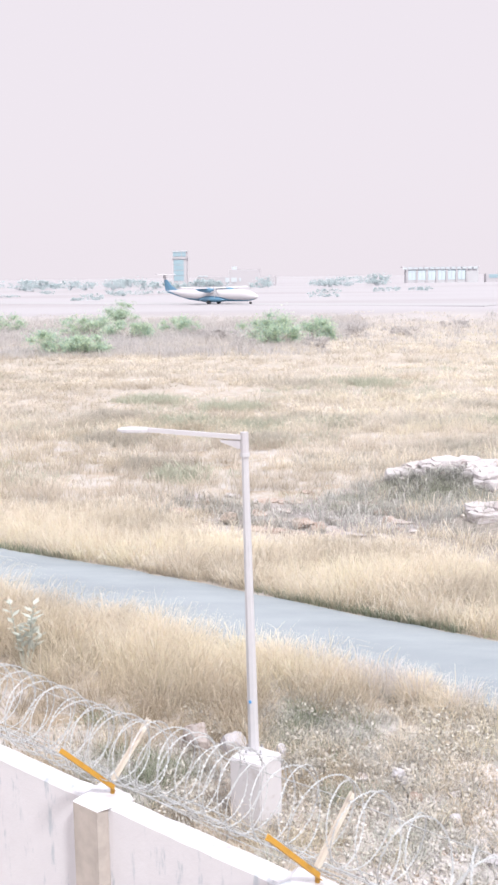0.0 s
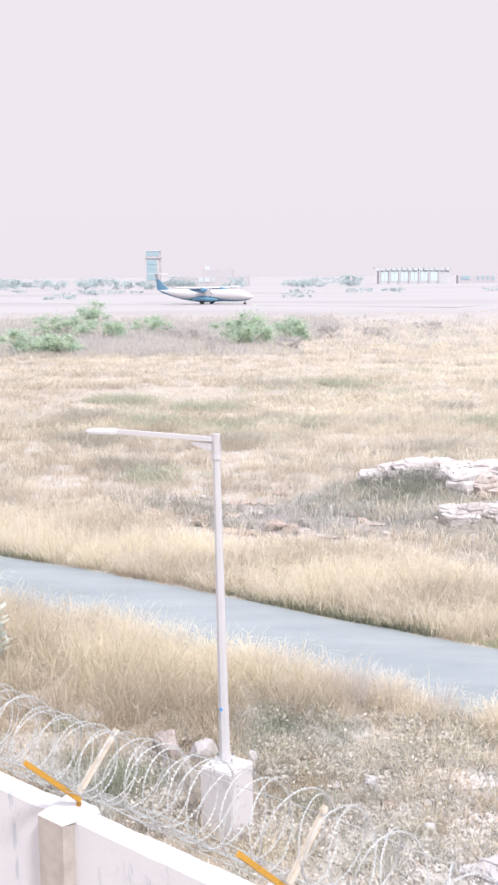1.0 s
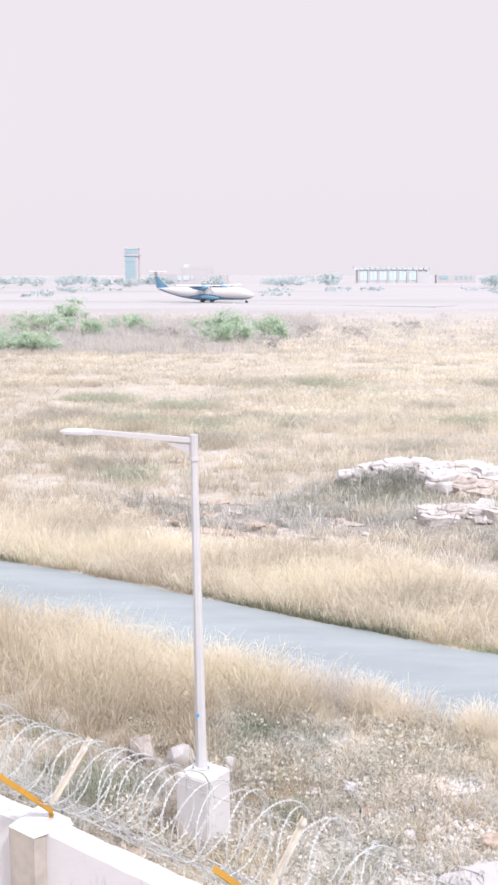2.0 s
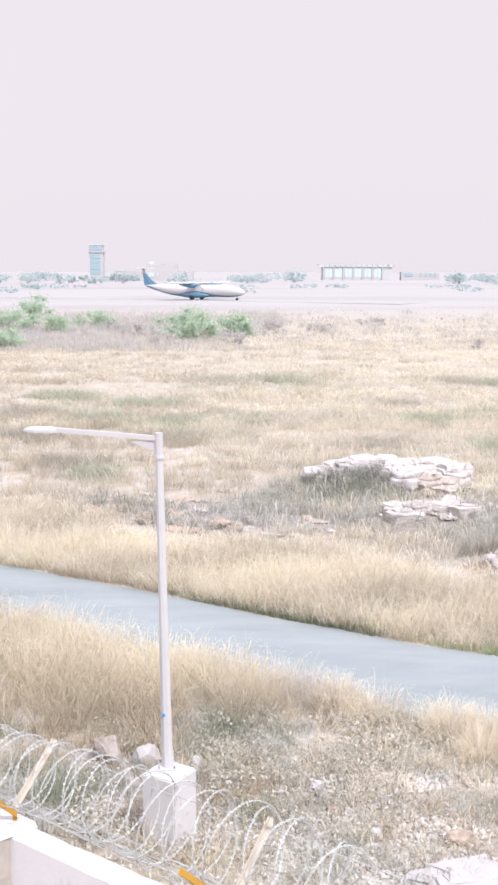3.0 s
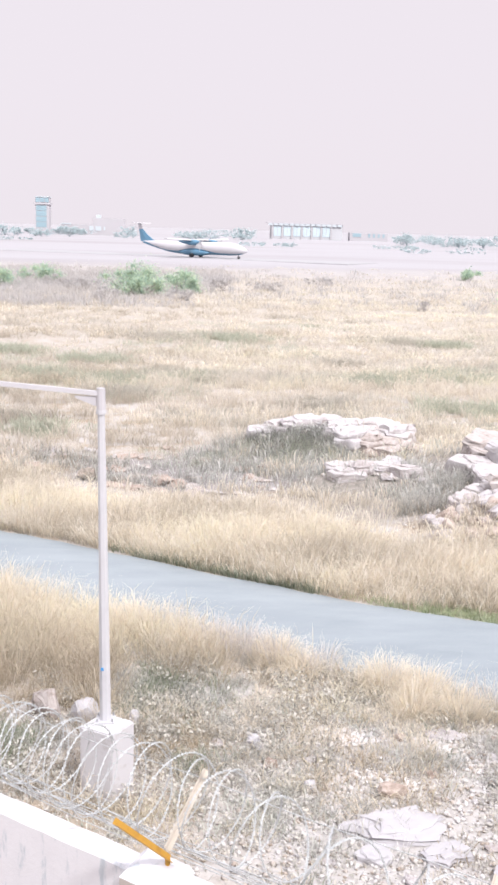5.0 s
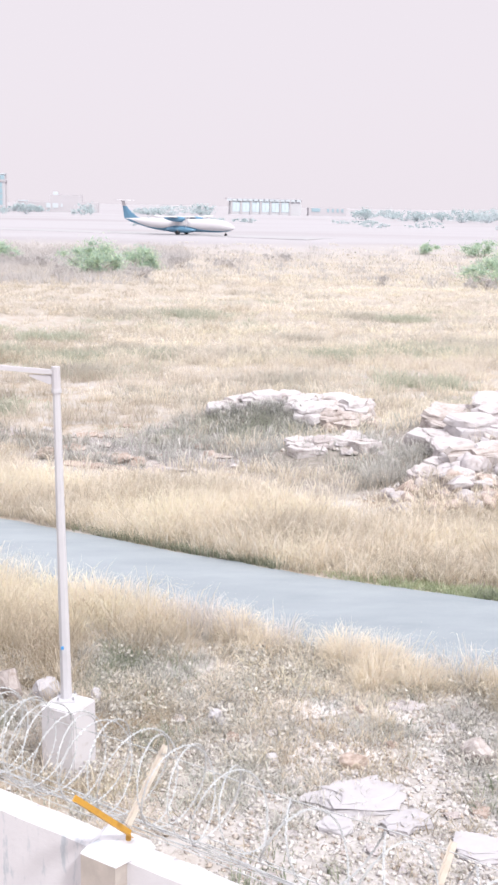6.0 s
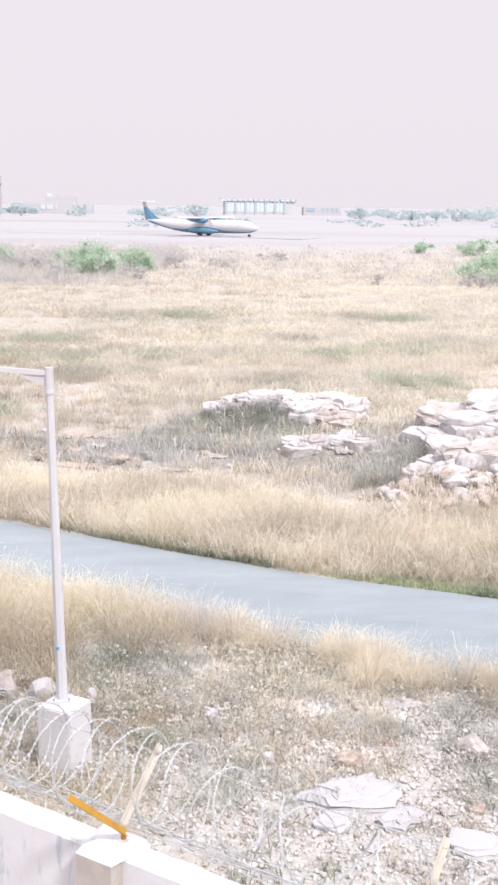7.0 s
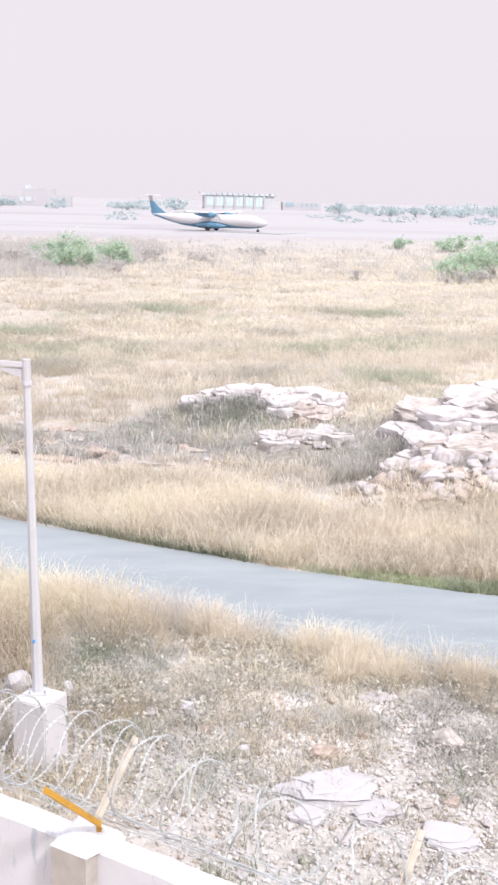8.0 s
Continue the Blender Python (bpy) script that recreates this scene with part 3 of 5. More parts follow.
# ---- street lamp ----
def build_lamp():
    px, py, rz = -0.66, 15.74, -31
    plinth = thing("lamp_plinth", (px, py, 0), "limewashed concrete block with stained sides, carrying a street lamp", "plinth", "", rz)
    bm = box(-0.285, 0.285, -0.285, 0.285, -0.15, 1.07, 0.018)
    for v in bm.verts:
        v.co += 0.006 * noise.noise_vector(v.co * 3)
    part("block", bm, M["plinth"], plinth)
    part("footing", box(-0.31, 0.31, -0.31, 0.31, -0.2, 0.10, 0.03), M["plinth"], plinth)
    x, y = -0.695, 15.86
    lamp = thing("street_lamp", (x, y, 1.07), "tapered pale galvanised street lamp with one long arm", "street lamp")
    lamp.matrix_world = pose(x, y, 1.07, 0, -0.9, 0)
    part("pole", rod((0, 0, 0.02), (0, 0, 4.80), 0.086, 0.052, 8, turn=0.39), M["galv"], lamp)
    part("base_plate", box(-0.14, 0.14, -0.14, 0.14, 0.0, 0.025, 0.004), M["galv"], lamp)
    for a, b in ((-0.11, -0.11), (0.11, -0.11), (0.11, 0.11), (-0.11, 0.11)):
        part("bolt", rod((a, b, 0.02), (a, b, 0.07), 0.013, n=6), M["steel"], lamp)
    part("collar", rod((0, 0, 4.56), (0, 0, 4.925), 0.064, 0.061, 10), M["lamp"], lamp)
    part("clamp", rod((0, 0, 4.56), (0, 0, 4.62), 0.071, n=10), M["galv"], lamp)
    arm = loft([[(xx, yy, zz) for yy, zz in ((-0.035, z - 0.032), (0.035, z - 0.032), (0.035, z + 0.032), (-0.035, z + 0.032))] for xx, z in ((-0.05, 4.85), (-1.50, 4.99))])
    part("arm", arm, M["lamp"], lamp)
    gus = loft([[(-0.06, yy, 4.81), (-0.06, yy, 4.68), (-0.10, yy, 4.68), (-0.36, yy, 4.79), (-0.36, yy, 4.815)] for yy in (-0.012, 0.012)])
    part("gusset", gus, M["lamp"], lamp)
    rings = []
    for xx, w, lo, hi in ((-1.42, 0.05, 4.952, 5.018), (-1.50, 0.085, 4.952, 5.026), (-1.72, 0.105, 4.964, 5.032), (-1.82, 0.085, 4.972, 5.026), (-1.87, 0.05, 4.982, 5.006)):
        rings.append([(xx, w * a, lo + (hi - lo) * b) for a, b in ((-1, 0), (1, 0), (1, 0.6), (0.6, 1), (-0.6, 1), (-1, 0.6))])
    head = part("lamp_head", loft(rings), M["lamp"], lamp)
    part("lens", box(-1.80, -1.54, -0.08, 0.08, 4.950, 4.966, 0.004), M["lens"], head)
    mark = box(-0.05, -0.008, -0.083, -0.07, 0.80, 0.85, 0.003)
    part("blue_mark", mark, M["blue_mark"], lamp, "small blue painted mark")


# ---- rocks ----
def rock_mesh(seed, points=22, boxy=0.5):
    """A broken stone: the hull of scattered points, more or less boxy."""
    r = random.Random(seed * 17 + 3)
    bm = bmesh.new()
    for k in range(points):
        d = Vector((r.gauss(0, 1), r.gauss(0, 1), r.gauss(0, 1))).normalized()
        d /= max(abs(d.x), abs(d.y), abs(d.z)) ** boxy
        bm.verts.new(d * r.uniform(0.78, 1.02))
    h = bmesh.ops.convex_hull(bm, input=bm.verts)
    bmesh.ops.delete(bm, geom=list({g for g in h["geom_interior"] + h["geom_unused"] if isinstance(g, bmesh.types.BMVert)}), context="VERTS")
    bmesh.ops.bevel(bm, geom=list(bm.edges), offset=0.03, segments=1, affect="EDGES")
    bmesh.ops.subdivide_edges(bm, edges=list(bm.edges), cuts=1)
    o = Vector((seed * 3.7, seed * 1.3, seed * 0.7))
    for v in bm.verts:
        v.co += 0.09 * noise.noise_vector(v.co * 2.3 + o)
        v.co.z *= 0.75
    bmesh.ops.recalc_face_normals(bm, faces=bm.faces)
    me = bpy.data.meshes.new("rock")
    bm.to_mesh(me)
    bm.free()
    return me


def ledge_mesh(seed):
    """A flat-lying broken ledge: an uneven outline, sheer chipped sides, and one or two thinner plates split off on top."""
    r = random.Random(seed * 31 + 5)
    bm = bmesh.new()
    for k, (cx, cy, size, low, high) in enumerate(((0, 0, 1.0, -0.9, 0.4), (r.uniform(-0.3, 0.3), r.uniform(-0.1, 0.35), r.uniform(0.62, 0.86), 0.2, r.uniform(0.55, 0.75)))):
        n = r.randrange(8, 12)
        rim = [(math.tau * i / n + r.uniform(-0.25, 0.25), size * r.uniform(0.6, 1.12)) for i in range(n)]
        slope = (r.uniform(-0.14, 0.14), r.uniform(-0.14, 0.14))
        rings = []
        for f, z in ((1.0, low), (1.0 + r.uniform(-0.04, 0.08), (low + high) / 2), (0.98, high - 0.07), (0.90, high)):
            ring = []
            for a, q in rim:
                x, y = cx + f * q * math.cos(a) + r.uniform(-0.04, 0.04), cy + f * q * math.sin(a) + r.uniform(-0.04, 0.04)
                ring.append((x, y, z + slope[0] * x + slope[1] * y + r.uniform(-0.03, 0.03)))
            rings.append(ring)
        loft(rings, bm=bm)
    bmesh.ops.triangulate(bm, faces=[f for f in bm.faces if len(f.verts) > 4])
    bmesh.ops.subdivide_edges(bm, edges=list(bm.edges), cuts=1)
    o = Vector((seed * 2.7, seed * 1.9, seed * 0.3))
    for v in bm.verts:
        v.co += 0.12 * noise.noise_vector(v.co * 1.9 + o) + 0.06 * noise.noise_vector(v.co * 5.3 + o)
    bmesh.ops.recalc_face_normals(bm, faces=bm.faces)
    me = bpy.data.meshes.new("rock")
    bm.to_mesh(me)
    bm.free()
    return me


ROCKS = {}
# the soil pieces are dark lumps added as shade between the heap rocks
RUBBLE = {"rock_white": "broken white quarry rubble on the heaps", "rock": "broken greyish quarry rubble on the heaps", "rock_red": "broken reddish rubble on the heaps", "soil": "dark lumps that stand for shaded gaps among the rocks"}


def rock(x, y, sx, sy, sz, seed, kind, rz=0.0, sink=0.25, label="", group="", z=None, tilt=0.0):
    key = (seed % 9 + (100 if seed >= 100 else 0), kind)
    if key not in ROCKS:
        ROCKS[key] = ledge_mesh(seed % 9) if seed >= 100 else rock_mesh(seed % 9 + 1, 46, 0.15) if kind == "lime" else rock_mesh(seed % 9 + 1, 18 + 2 * (seed % 4))
        ROCKS[key].materials.append(M[kind])
    ob = new("rock", ROCKS[key])
    base = float(land(x, y)) if z is None else z
    ob.matrix_world = pose(x, y, base + sz * (0.7 - 2 * sink * 0.7), tilt, 0, rz) @ Matrix.Diagonal((sx, sy, sz, 1))
    tagged(ob, label or "rough pale rock lying on dry ground", "rock", group)
    return ob


def build_rocks():
    rock(-1.22, 18.15, 0.27, 0.22, 0.34, 6, "lime", 20, 0.2, "rounded white stone beside the lamp plinth")
    rock(-1.90, 18.3, 0.32, 0.26, 0.50, 2, "rock", -30, 0.25, "grey pointed boulder in dry grass")
    rock(-0.40, 18.0, 0.11, 0.10, 0.24, 3, "lime", 10, 0.2, "small upright white stone behind the plinth")
    rock(1.58, 17.25, 0.15, 0.13, 0.19, 4, "lime", 0, 0.2, "white stone among grey weeds")
    rock(1.72, 17.0, 0.10, 0.10, 0.10, 5, "lime", 40, 0.2, "small white stone among grey weeds")
    rock(2.35, 15.8, 0.12, 0.10, 0.17, 6, "lime", 0, 0.2, "white stone standing in rubble")
    rock(3.58, 15.65, 0.25, 0.18, 0.17, 7, "rock_red", -10, 0.2, "square reddish block in rubble")
    rock(5.55, 15.8, 0.32, 0.28, 0.30, 8, "rock", 30, 0.2, "pinkish boulder among grey weeds")
    rock(3.55, 14.68, 0.90, 0.60, 0.09, 103, "lime", 5, 0.1, "broad flat white slab of spilled concrete")
    rock(3.05, 14.02, 0.30, 0.25, 0.10, 107, "lime", 5, 0.2, "flat white slab piece in rubble")
    rock(4.0, 13.95, 0.40, 0.26, 0.10, 105, "lime", 25, 0.2, "flat white slab piece in rubble")
    rock(4.9, 13.3, 0.42, 0.28, 0.10, 101, "lime", -20, 0.2, "flat white slab piece in rubble")
    rock(4.75, 17.6, 0.38, 0.24, 0.10, 2, "rock_white", 10, 0.2, "flat white stone at the edge of weeds")
    rock(-2.45, 14.9, 0.28, 0.22, 0.25, 4, "rock_red", 0, 0.2, "reddish stone behind the razor wire")
    rock(1.17, 34.95, 0.45, 0.22, 0.12, 1, "rock_white", -20, 0.2, "long pale slab on burnt ground")
    rock(3.0, 35.6, 0.25, 0.2, 0.1, 4, "rock_white", -20, 0.2, "pale slab on burnt ground")
    for x, y, sx, sy, sz, k, m, lab in ((-0.6, 36.6, 0.42, 0.3, 0.26, 2, "rock_red", "reddish broken rubble block on burnt ground"), (-0.1, 36.4, 0.28, 0.24, 0.2, 4, "rock_red", "reddish broken block on burnt ground"),
                                        (-3.1, 36.9, 0.5, 0.35, 0.35, 6, "soil", "dark charred lump on burnt ground"), (-3.9, 35.2, 0.6, 0.35, 0.10, 1, "rock_white", "pale flat slab on burnt ground"), (-3.1, 35.0, 0.45, 0.3, 0.10, 5, "rock_white", "pale flat slab on burnt ground"),
                                        (-4.6, 40.6, 0.6, 0.3, 0.12, 7, "rock_white", "pale flat slab in dry grass"), (-3.4, 41.2, 0.5, 0.3, 0.12, 8, "rock_white", "pale flat slab in dry grass"), (2.3, 37.4, 0.3, 0.25, 0.2, 3, "rock_red", "reddish broken block on burnt ground")):
        rock(x, y, sx, sy, sz, k, m, 15 * k, 0.15, lab)
    r = random.Random(4)
    # crests and faces of the heaps: broad broken ledges that overlap, then chunks between them
    def ledge(x, y, s, kinds, lift=0.0, lean=12, flat=0.34):
        rock(x, y, s, s * r.uniform(0.6, 0.85), s * flat * r.uniform(0.8, 1.25), r.randrange(100, 109), r.choice(kinds), r.uniform(-35, 35), 0.22,
             "broad cracked white ledge of rock on a heap", "rocks of the heaps", z=float(land(x, y)) + lift, tilt=r.uniform(lean - 8, lean + 8))

    rubble = {"rock_white": [], "rock": [], "rock_red": [], "soil": []}
    white, mixed, brown = ("rock_white",), ("rock_white", "rock_white", "rock"), ("rock", "rock_red", "rock_red", "rock_white", "soil")
    for k in range(11):                                     # crest of the long heap
        ledge(3.2 + 0.48 * k + r.uniform(-0.15, 0.15), 41.9 + r.uniform(-0.3, 0.35), r.uniform(0.7, 1.0), white, -0.05, 12, 0.42)
    for k in range(12):                                     # its stony end
        ledge(5.5 + 0.22 * k + r.uniform(-0.2, 0.2), 40.6 + r.uniform(-0.6, 0.5), r.uniform(0.5, 0.85), mixed, 0.0, 18, 0.5)
    for k in range(9):                                      # low outcrop before it
        ledge(5.2 + 0.27 * k, 36.4 + r.uniform(-0.55, 0.55), r.uniform(0.4, 0.65), white, 0.0, 10, 0.4)
    for gx in range(7):                                     # the wide heap
        for gy in range(7):
            x, y = 9.8 + 1.15 * gx + r.uniform(-0.45, 0.45) + (0.6 if gy % 2 else 0), 32.2 + 1.45 * gy + r.uniform(-0.4, 0.4)
            high = float(hump(x, y, 13.3, 36.8, 4.7, 5.3, 1.0))
            if high < 0.22 or y > 37.2 + 1.1 * (x - 10.0) or math.hypot(x - 8.9, y - 34.8) < 1.2:
                continue
            ledge(x, y, r.uniform(0.7, 1.4), mixed, 0.02 * high, 9, 0.42)
    for x, y, s in ((8.3, 31.4, 0.6), (9.3, 32.4, 0.8), (9.9, 33.6, 0.9), (10.6, 32.3, 1.0), (9.1, 30.4, 0.55), (9.6, 35.6, 0.9), (10.2, 37.0, 1.0)):
        ledge(x, y, s, mixed, 0.05, 12, 0.5)
    for cx, cy, lx, ly, count, big, kinds in ((5.0, 41.2, 2.2, 0.5, 14, 0.30, mixed), (7.2, 40.3, 1.3, 0.7, 22, 0.34, brown), (6.5, 36.0, 1.4, 0.6, 12, 0.28, mixed), (12.8, 34.6, 2.9, 2.4, 40, 0.42, mixed),
                                              (10.4, 33.6, 0.9, 1.4, 26, 0.5, mixed), (8.9, 29.7, 2.0, 0.8, 52, 0.42, brown), (10.9, 30.4, 2.2, 1.3, 44, 0.6, mixed), (20, 37, 5, 3, 8, 1.1, mixed)):
        for k in range(count):
            x, y = cx + r.uniform(-1, 1) * lx, cy + r.uniform(-1, 1) * ly
            s, kind, seed = big * r.uniform(0.4, 1.0), r.choice(kinds), r.randrange(9)
            sz = s * r.uniform(0.5, 1.0)
            m = pose(x, y, float(land(x, y)) + 0.42 * sz, r.uniform(-25, 25), 0, r.uniform(0, 360)) @ Matrix.Diagonal((s, s * r.uniform(0.6, 0.95), sz, 1))
            rubble[kind].append((seed, m))
    for kind, pieces in rubble.items():
        shapes = {}
        vs, fs, at = [], [], 0
        for seed, m in pieces:
            if seed not in shapes:
                me = rock_mesh(seed + 1, 18 + 2 * (seed % 4))
                me.calc_loop_triangles()
                co, tri = np.empty(len(me.vertices) * 3), np.empty(len(me.loop_triangles) * 3, int)
                me.vertices.foreach_get("co", co)
                me.loop_triangles.foreach_get("vertices", tri)
                shapes[seed] = co.reshape(-1, 3), tri.reshape(-1, 3)
                bpy.data.meshes.remove(me)
            co, tri = shapes[seed]
            a = np.array(m)
            vs.append(co @ a[:3, :3].T + a[:3, 3])
            fs.append(tri + at)
            at += len(co)
        tagged(part_of("heap_rubble", fast_mesh("heap_rubble", np.concatenate(vs), np.concatenate(fs)), M[kind]), RUBBLE[kind], "rubble", "", "stuff")
    for k in range(60):
        x, y = r.uniform(-6.5, 3.2), r.uniform(34.6, 41.5)
        s = r.uniform(0.14, 0.42)
        rock(x, y, s * 1.3, s * 0.8, s * 0.28, r.randrange(9), r.choice(("rock", "rock_red", "rock_red", "soil", "rock_white")), r.uniform(-40, 40), 0.2, "flat broken piece of rubble on burnt ground", "stones on the burnt ground", tilt=r.uniform(0, 14))
    for k in range(16):
        x, y = r.uniform(-6, 2.5), r.uniform(33.5, 42)
        s = r.uniform(0.10, 0.32)
        rock(x, y, s * 1.3, s, s * 0.5, r.randrange(9), r.choice(("rock", "rock_red", "rock", "soil")), r.uniform(0, 360), 0.25, "loose stone on burnt bare ground", "stones on the burnt ground")
    for k in range(40):
        x = r.uniform(0.2, 7.5)
        y = 12.6 + 0.02 * x + r.random() ** 1.1 * 5.0
        s = r.uniform(0.05, 0.15)
        rock(x, y, s * 1.2, s, s * r.uniform(0.5, 0.9), r.randrange(9), r.choice(("rock_white", "rock_white", "rock_white", "rock", "rock_red")), r.uniform(0, 360), 0.25, "small pale stone in rubble behind the wall", "stones in the rubble")


def build_gravel():
    """Stone chips behind the wall, too many to count."""
    rng = np.random.default_rng(12)
    n = 15000
    x, y = rng.uniform(-4, 9, n), rng.uniform(10.5, 18.5, n)
    d = 0.6 * x + 0.8 * y
    keep = (d > 8.7) & (rng.random(n) < np.clip(1.35 - 0.2 * np.abs(x - 5) - 0.12 * (y - 12), 0.10, 1))
    x, y = x[keep], y[keep]
    s = rng.uniform(0.012, 0.042, len(x)) * rng.uniform(0.6, 1.4, len(x))
    for cx, cy, rx, ry, m, big in ((2.75, 17.5, 0.75, 0.35, 900, 0.055), (3.35, 17.6, 0.5, 0.3, 350, 0.05), (4.75, 17.35, 0.6, 0.45, 800, 0.06), (5.1, 16.7, 0.4, 0.4, 300, 0.06), (3.3, 15.9, 0.7, 0.5, 500, 0.06), (1.6, 17.9, 0.5, 0.3, 120, 0.045), (0.9, 18.2, 0.7, 0.5, 160, 0.04), (2.6, 15.2, 0.7, 0.5, 450, 0.06), (1.2, 18.4, 0.5, 0.25, 200, 0.045),
                                   (4.2, 14.4, 3.4, 2.2, 1100, 0.055), (1.8, 15.4, 2.4, 1.6, 400, 0.05), (5.6, 41.9, 3.0, 0.9, 120, 0.13), (6.4, 36.5, 1.8, 0.8, 50, 0.11), (12, 35.5, 4.8, 3.8, 250, 0.13), (9.2, 30.8, 3.0, 1.3, 160, 0.11), (-1.5, 37.5, 5.5, 3.5, 200, 0.06), (-3.8, 37.6, 2.8, 3.0, 70, 0.08)):
        a, q = rng.uniform(0, math.tau, m), rng.random(m) ** 0.5
        x, y = np.r_[x, cx + rx * q * np.cos(a)], np.r_[y, cy + ry * q * np.sin(a)]
        s = np.r_[s, rng.uniform(0.25, 1.0, m) * big]
    n = len(x)
    base = np.array([(1, 0, 0), (0, 1, 0), (-1, 0, 0), (0, -1, 0), (0, 0, 0.8), (0, 0, -0.6)], float)
    tri = np.array([(0, 1, 4), (1, 2, 4), (2, 3, 4), (3, 0, 4), (1, 0, 5), (2, 1, 5), (3, 2, 5), (0, 3, 5)])
    v = base[None] * s[:, None, None] * rng.uniform(0.6, 1.4, (n, 6, 1))
    a = rng.uniform(0, math.tau, n)
    c, q = np.cos(a)[:, None], np.sin(a)[:, None]
    v = np.stack([v[..., 0] * c - v[..., 1] * q, v[..., 0] * q + v[..., 1] * c, v[..., 2]], -1)
    v += np.stack([x, y, land(x, y) + 0.3 * s], 1)[:, None]
    f = tri[None] + (np.arange(n) * 6)[:, None, None]
    g = Nodes("stone_chips", 0.9)
    g.colour(g.ramp(g.island(), (0.0, (0.30, 0.25, 0.21)), (0.15, (0.44, 0.385, 0.345)), (0.4, (0.52, 0.49, 0.475)), (1.0, (0.60, 0.575, 0.585))))
    tagged(part_of("gravel", fast_mesh("gravel", v.reshape(-1, 3), f.reshape(-1, 3)), g.mat), "pale stone chips and rubble scattered on soil", "gravel", "", "stuff")


# ---- grass and weeds ----
def tufts(rng, cx, cy, per, spread, splay=0.7):
    """Points round tuft centres, with the way in which each blade leans: mostly outwards."""
    k = len(cx) * per
    dx, dy = rng.normal(0, 1, (2, k)) * np.repeat(np.broadcast_to(spread, cx.shape), per)
    out = np.where(rng.random(k) < splay, np.arctan2(dy, dx) + rng.normal(0, 0.5, k), rng.uniform(0, math.tau, k))
    return np.repeat(cx, per) + dx, np.repeat(cy, per) + dy, out, np.repeat(np.clip(0.5 + 0.85 * (rng.random(len(cx)) - 0.5) + 0.75 * waves(cx, cy * 1.5, 0.7, 91) + 0.5 * waves(cx, cy * 2, 0.18, 92) - 0.22 * smooth(-cx, -3, 8) * (cy > 40) + 0.25 * smooth(cx, 2, 18) * (cy > 46), 0, 1), per)


def off_road(x, y, m=0.05):
    return (y > road_far(x) + m) | (y < road_far(x) - ROAD_WIDE - m)


def build_grass():
    rng = np.random.default_rng(21)
    U = rng.uniform

    def lay(name, xyo, h, w, lean, mat, label, plume=0.0):
        x, y, out, tone = xyo
        ok = off_road(x, y) & (0.6 * x + 0.8 * y > 8.75)
        x, y, out, tone, h, w, lean = (np.broadcast_to(v, ok.shape)[ok] for v in (x, y, out, tone, h, w, lean))
        blades(name, np.stack([x, y, land(x, y)], 1), h, w, lean, out, tone, M[mat], label, "grass", rng, plume)

    # near side of the road: tall golden grass, thinning to tufts over the rubble
    n = 5200
    cx = U(-16, 14, n)
    gap = rng.random(n) ** 1.25 * 9.0
    cy = road_far(cx) - ROAD_WIDE - 0.25 - gap
    thick = np.where(cx < 0.3, smooth(7.6 - gap, 0, 3.0) * (1 - hump(cx, cy, -1.5, 17.6, 0.9, 0.9, 1)) + 0.06, np.exp(-(gap / (0.85 + 0.6 * np.sin(cx * 2.3 + 0.6))) ** 2) * np.clip(0.25 + 1.6 * waves(cx, gap, 1.2, 70), 0.07, 0.9))
    thick = np.where((cx > -0.9) & (cx < 1.0), np.exp(-(gap / 1.5) ** 2), thick * np.where(cx < -0.9, 1 - 0.6 * smooth(gap, 2.8, 5.0), 1))
    pick = rng.random(n) < thick * (0.75 + 0.5 * waves(cx, cy, 1.2, 71))
    cx, cy, gap = cx[pick], cy[pick], gap[pick]
    per = 58
    size = U(0.45, 1.1, len(cx)) * np.where(cx > 0.5, 0.88, 1.0) * (1 + 0.35 * waves(cx, cy, 0.9, 72)) * (1 - 0.35 * smooth(gap, 3.5, 7))
    xyo = tufts(rng, cx, cy, per, 0.13)
    k = len(xyo[0])
    h, w, lean = np.repeat(size, per) * U(0.25, 1.1, k), U(0.003, 0.0075, k), U(0.2, 1.5, k)
    deep = np.repeat(gap + 1.6 * waves(cx, cy, 0.8, 93) + rng.normal(0, 0.5, len(cx)) > 1.9, per)
    for part_deep, mat, words in ((~deep, "gold", "tall golden dry grass along the near side of the road"), (deep, "brown", "tall brown withered grass behind the wall")):
        lay("tall_grass", tuple(v[part_deep] for v in xyo), h[part_deep], w[part_deep], lean[part_deep], mat, words, 0.5)

    # rounded tussocks on the near verge
    for x, back, wide, high in ((1.1, 0.5, 0.28, 0.55), (2.15, 0.45, 0.34, 0.72), (2.6, 0.7, 0.3, 0.55), (4.1, 0.6, 0.4, 0.8), (4.7, 0.55, 0.38, 0.75), (4.4, 1.3, 0.35, 0.6), (5.2, 1.0, 0.36, 0.6), (6.6, 0.6, 0.32, 0.5),
                                (7.4, 0.7, 0.36, 0.6), (0.5, 0.9, 0.34, 0.75), (-0.6, 0.7, 0.36, 0.85)):
        y = float(road_far(x)) - ROAD_WIDE - back
        k = 1700
        dx, dy = rng.normal(0, wide * 0.66, (2, k))
        far = np.hypot(dx, dy) / wide
        out = np.arctan2(dy, dx) + rng.normal(0, 0.45, k)
        h = high * np.clip(1.1 - 0.45 * far ** 2, 0.25, 1.1) * U(0.35, 1.05, k)
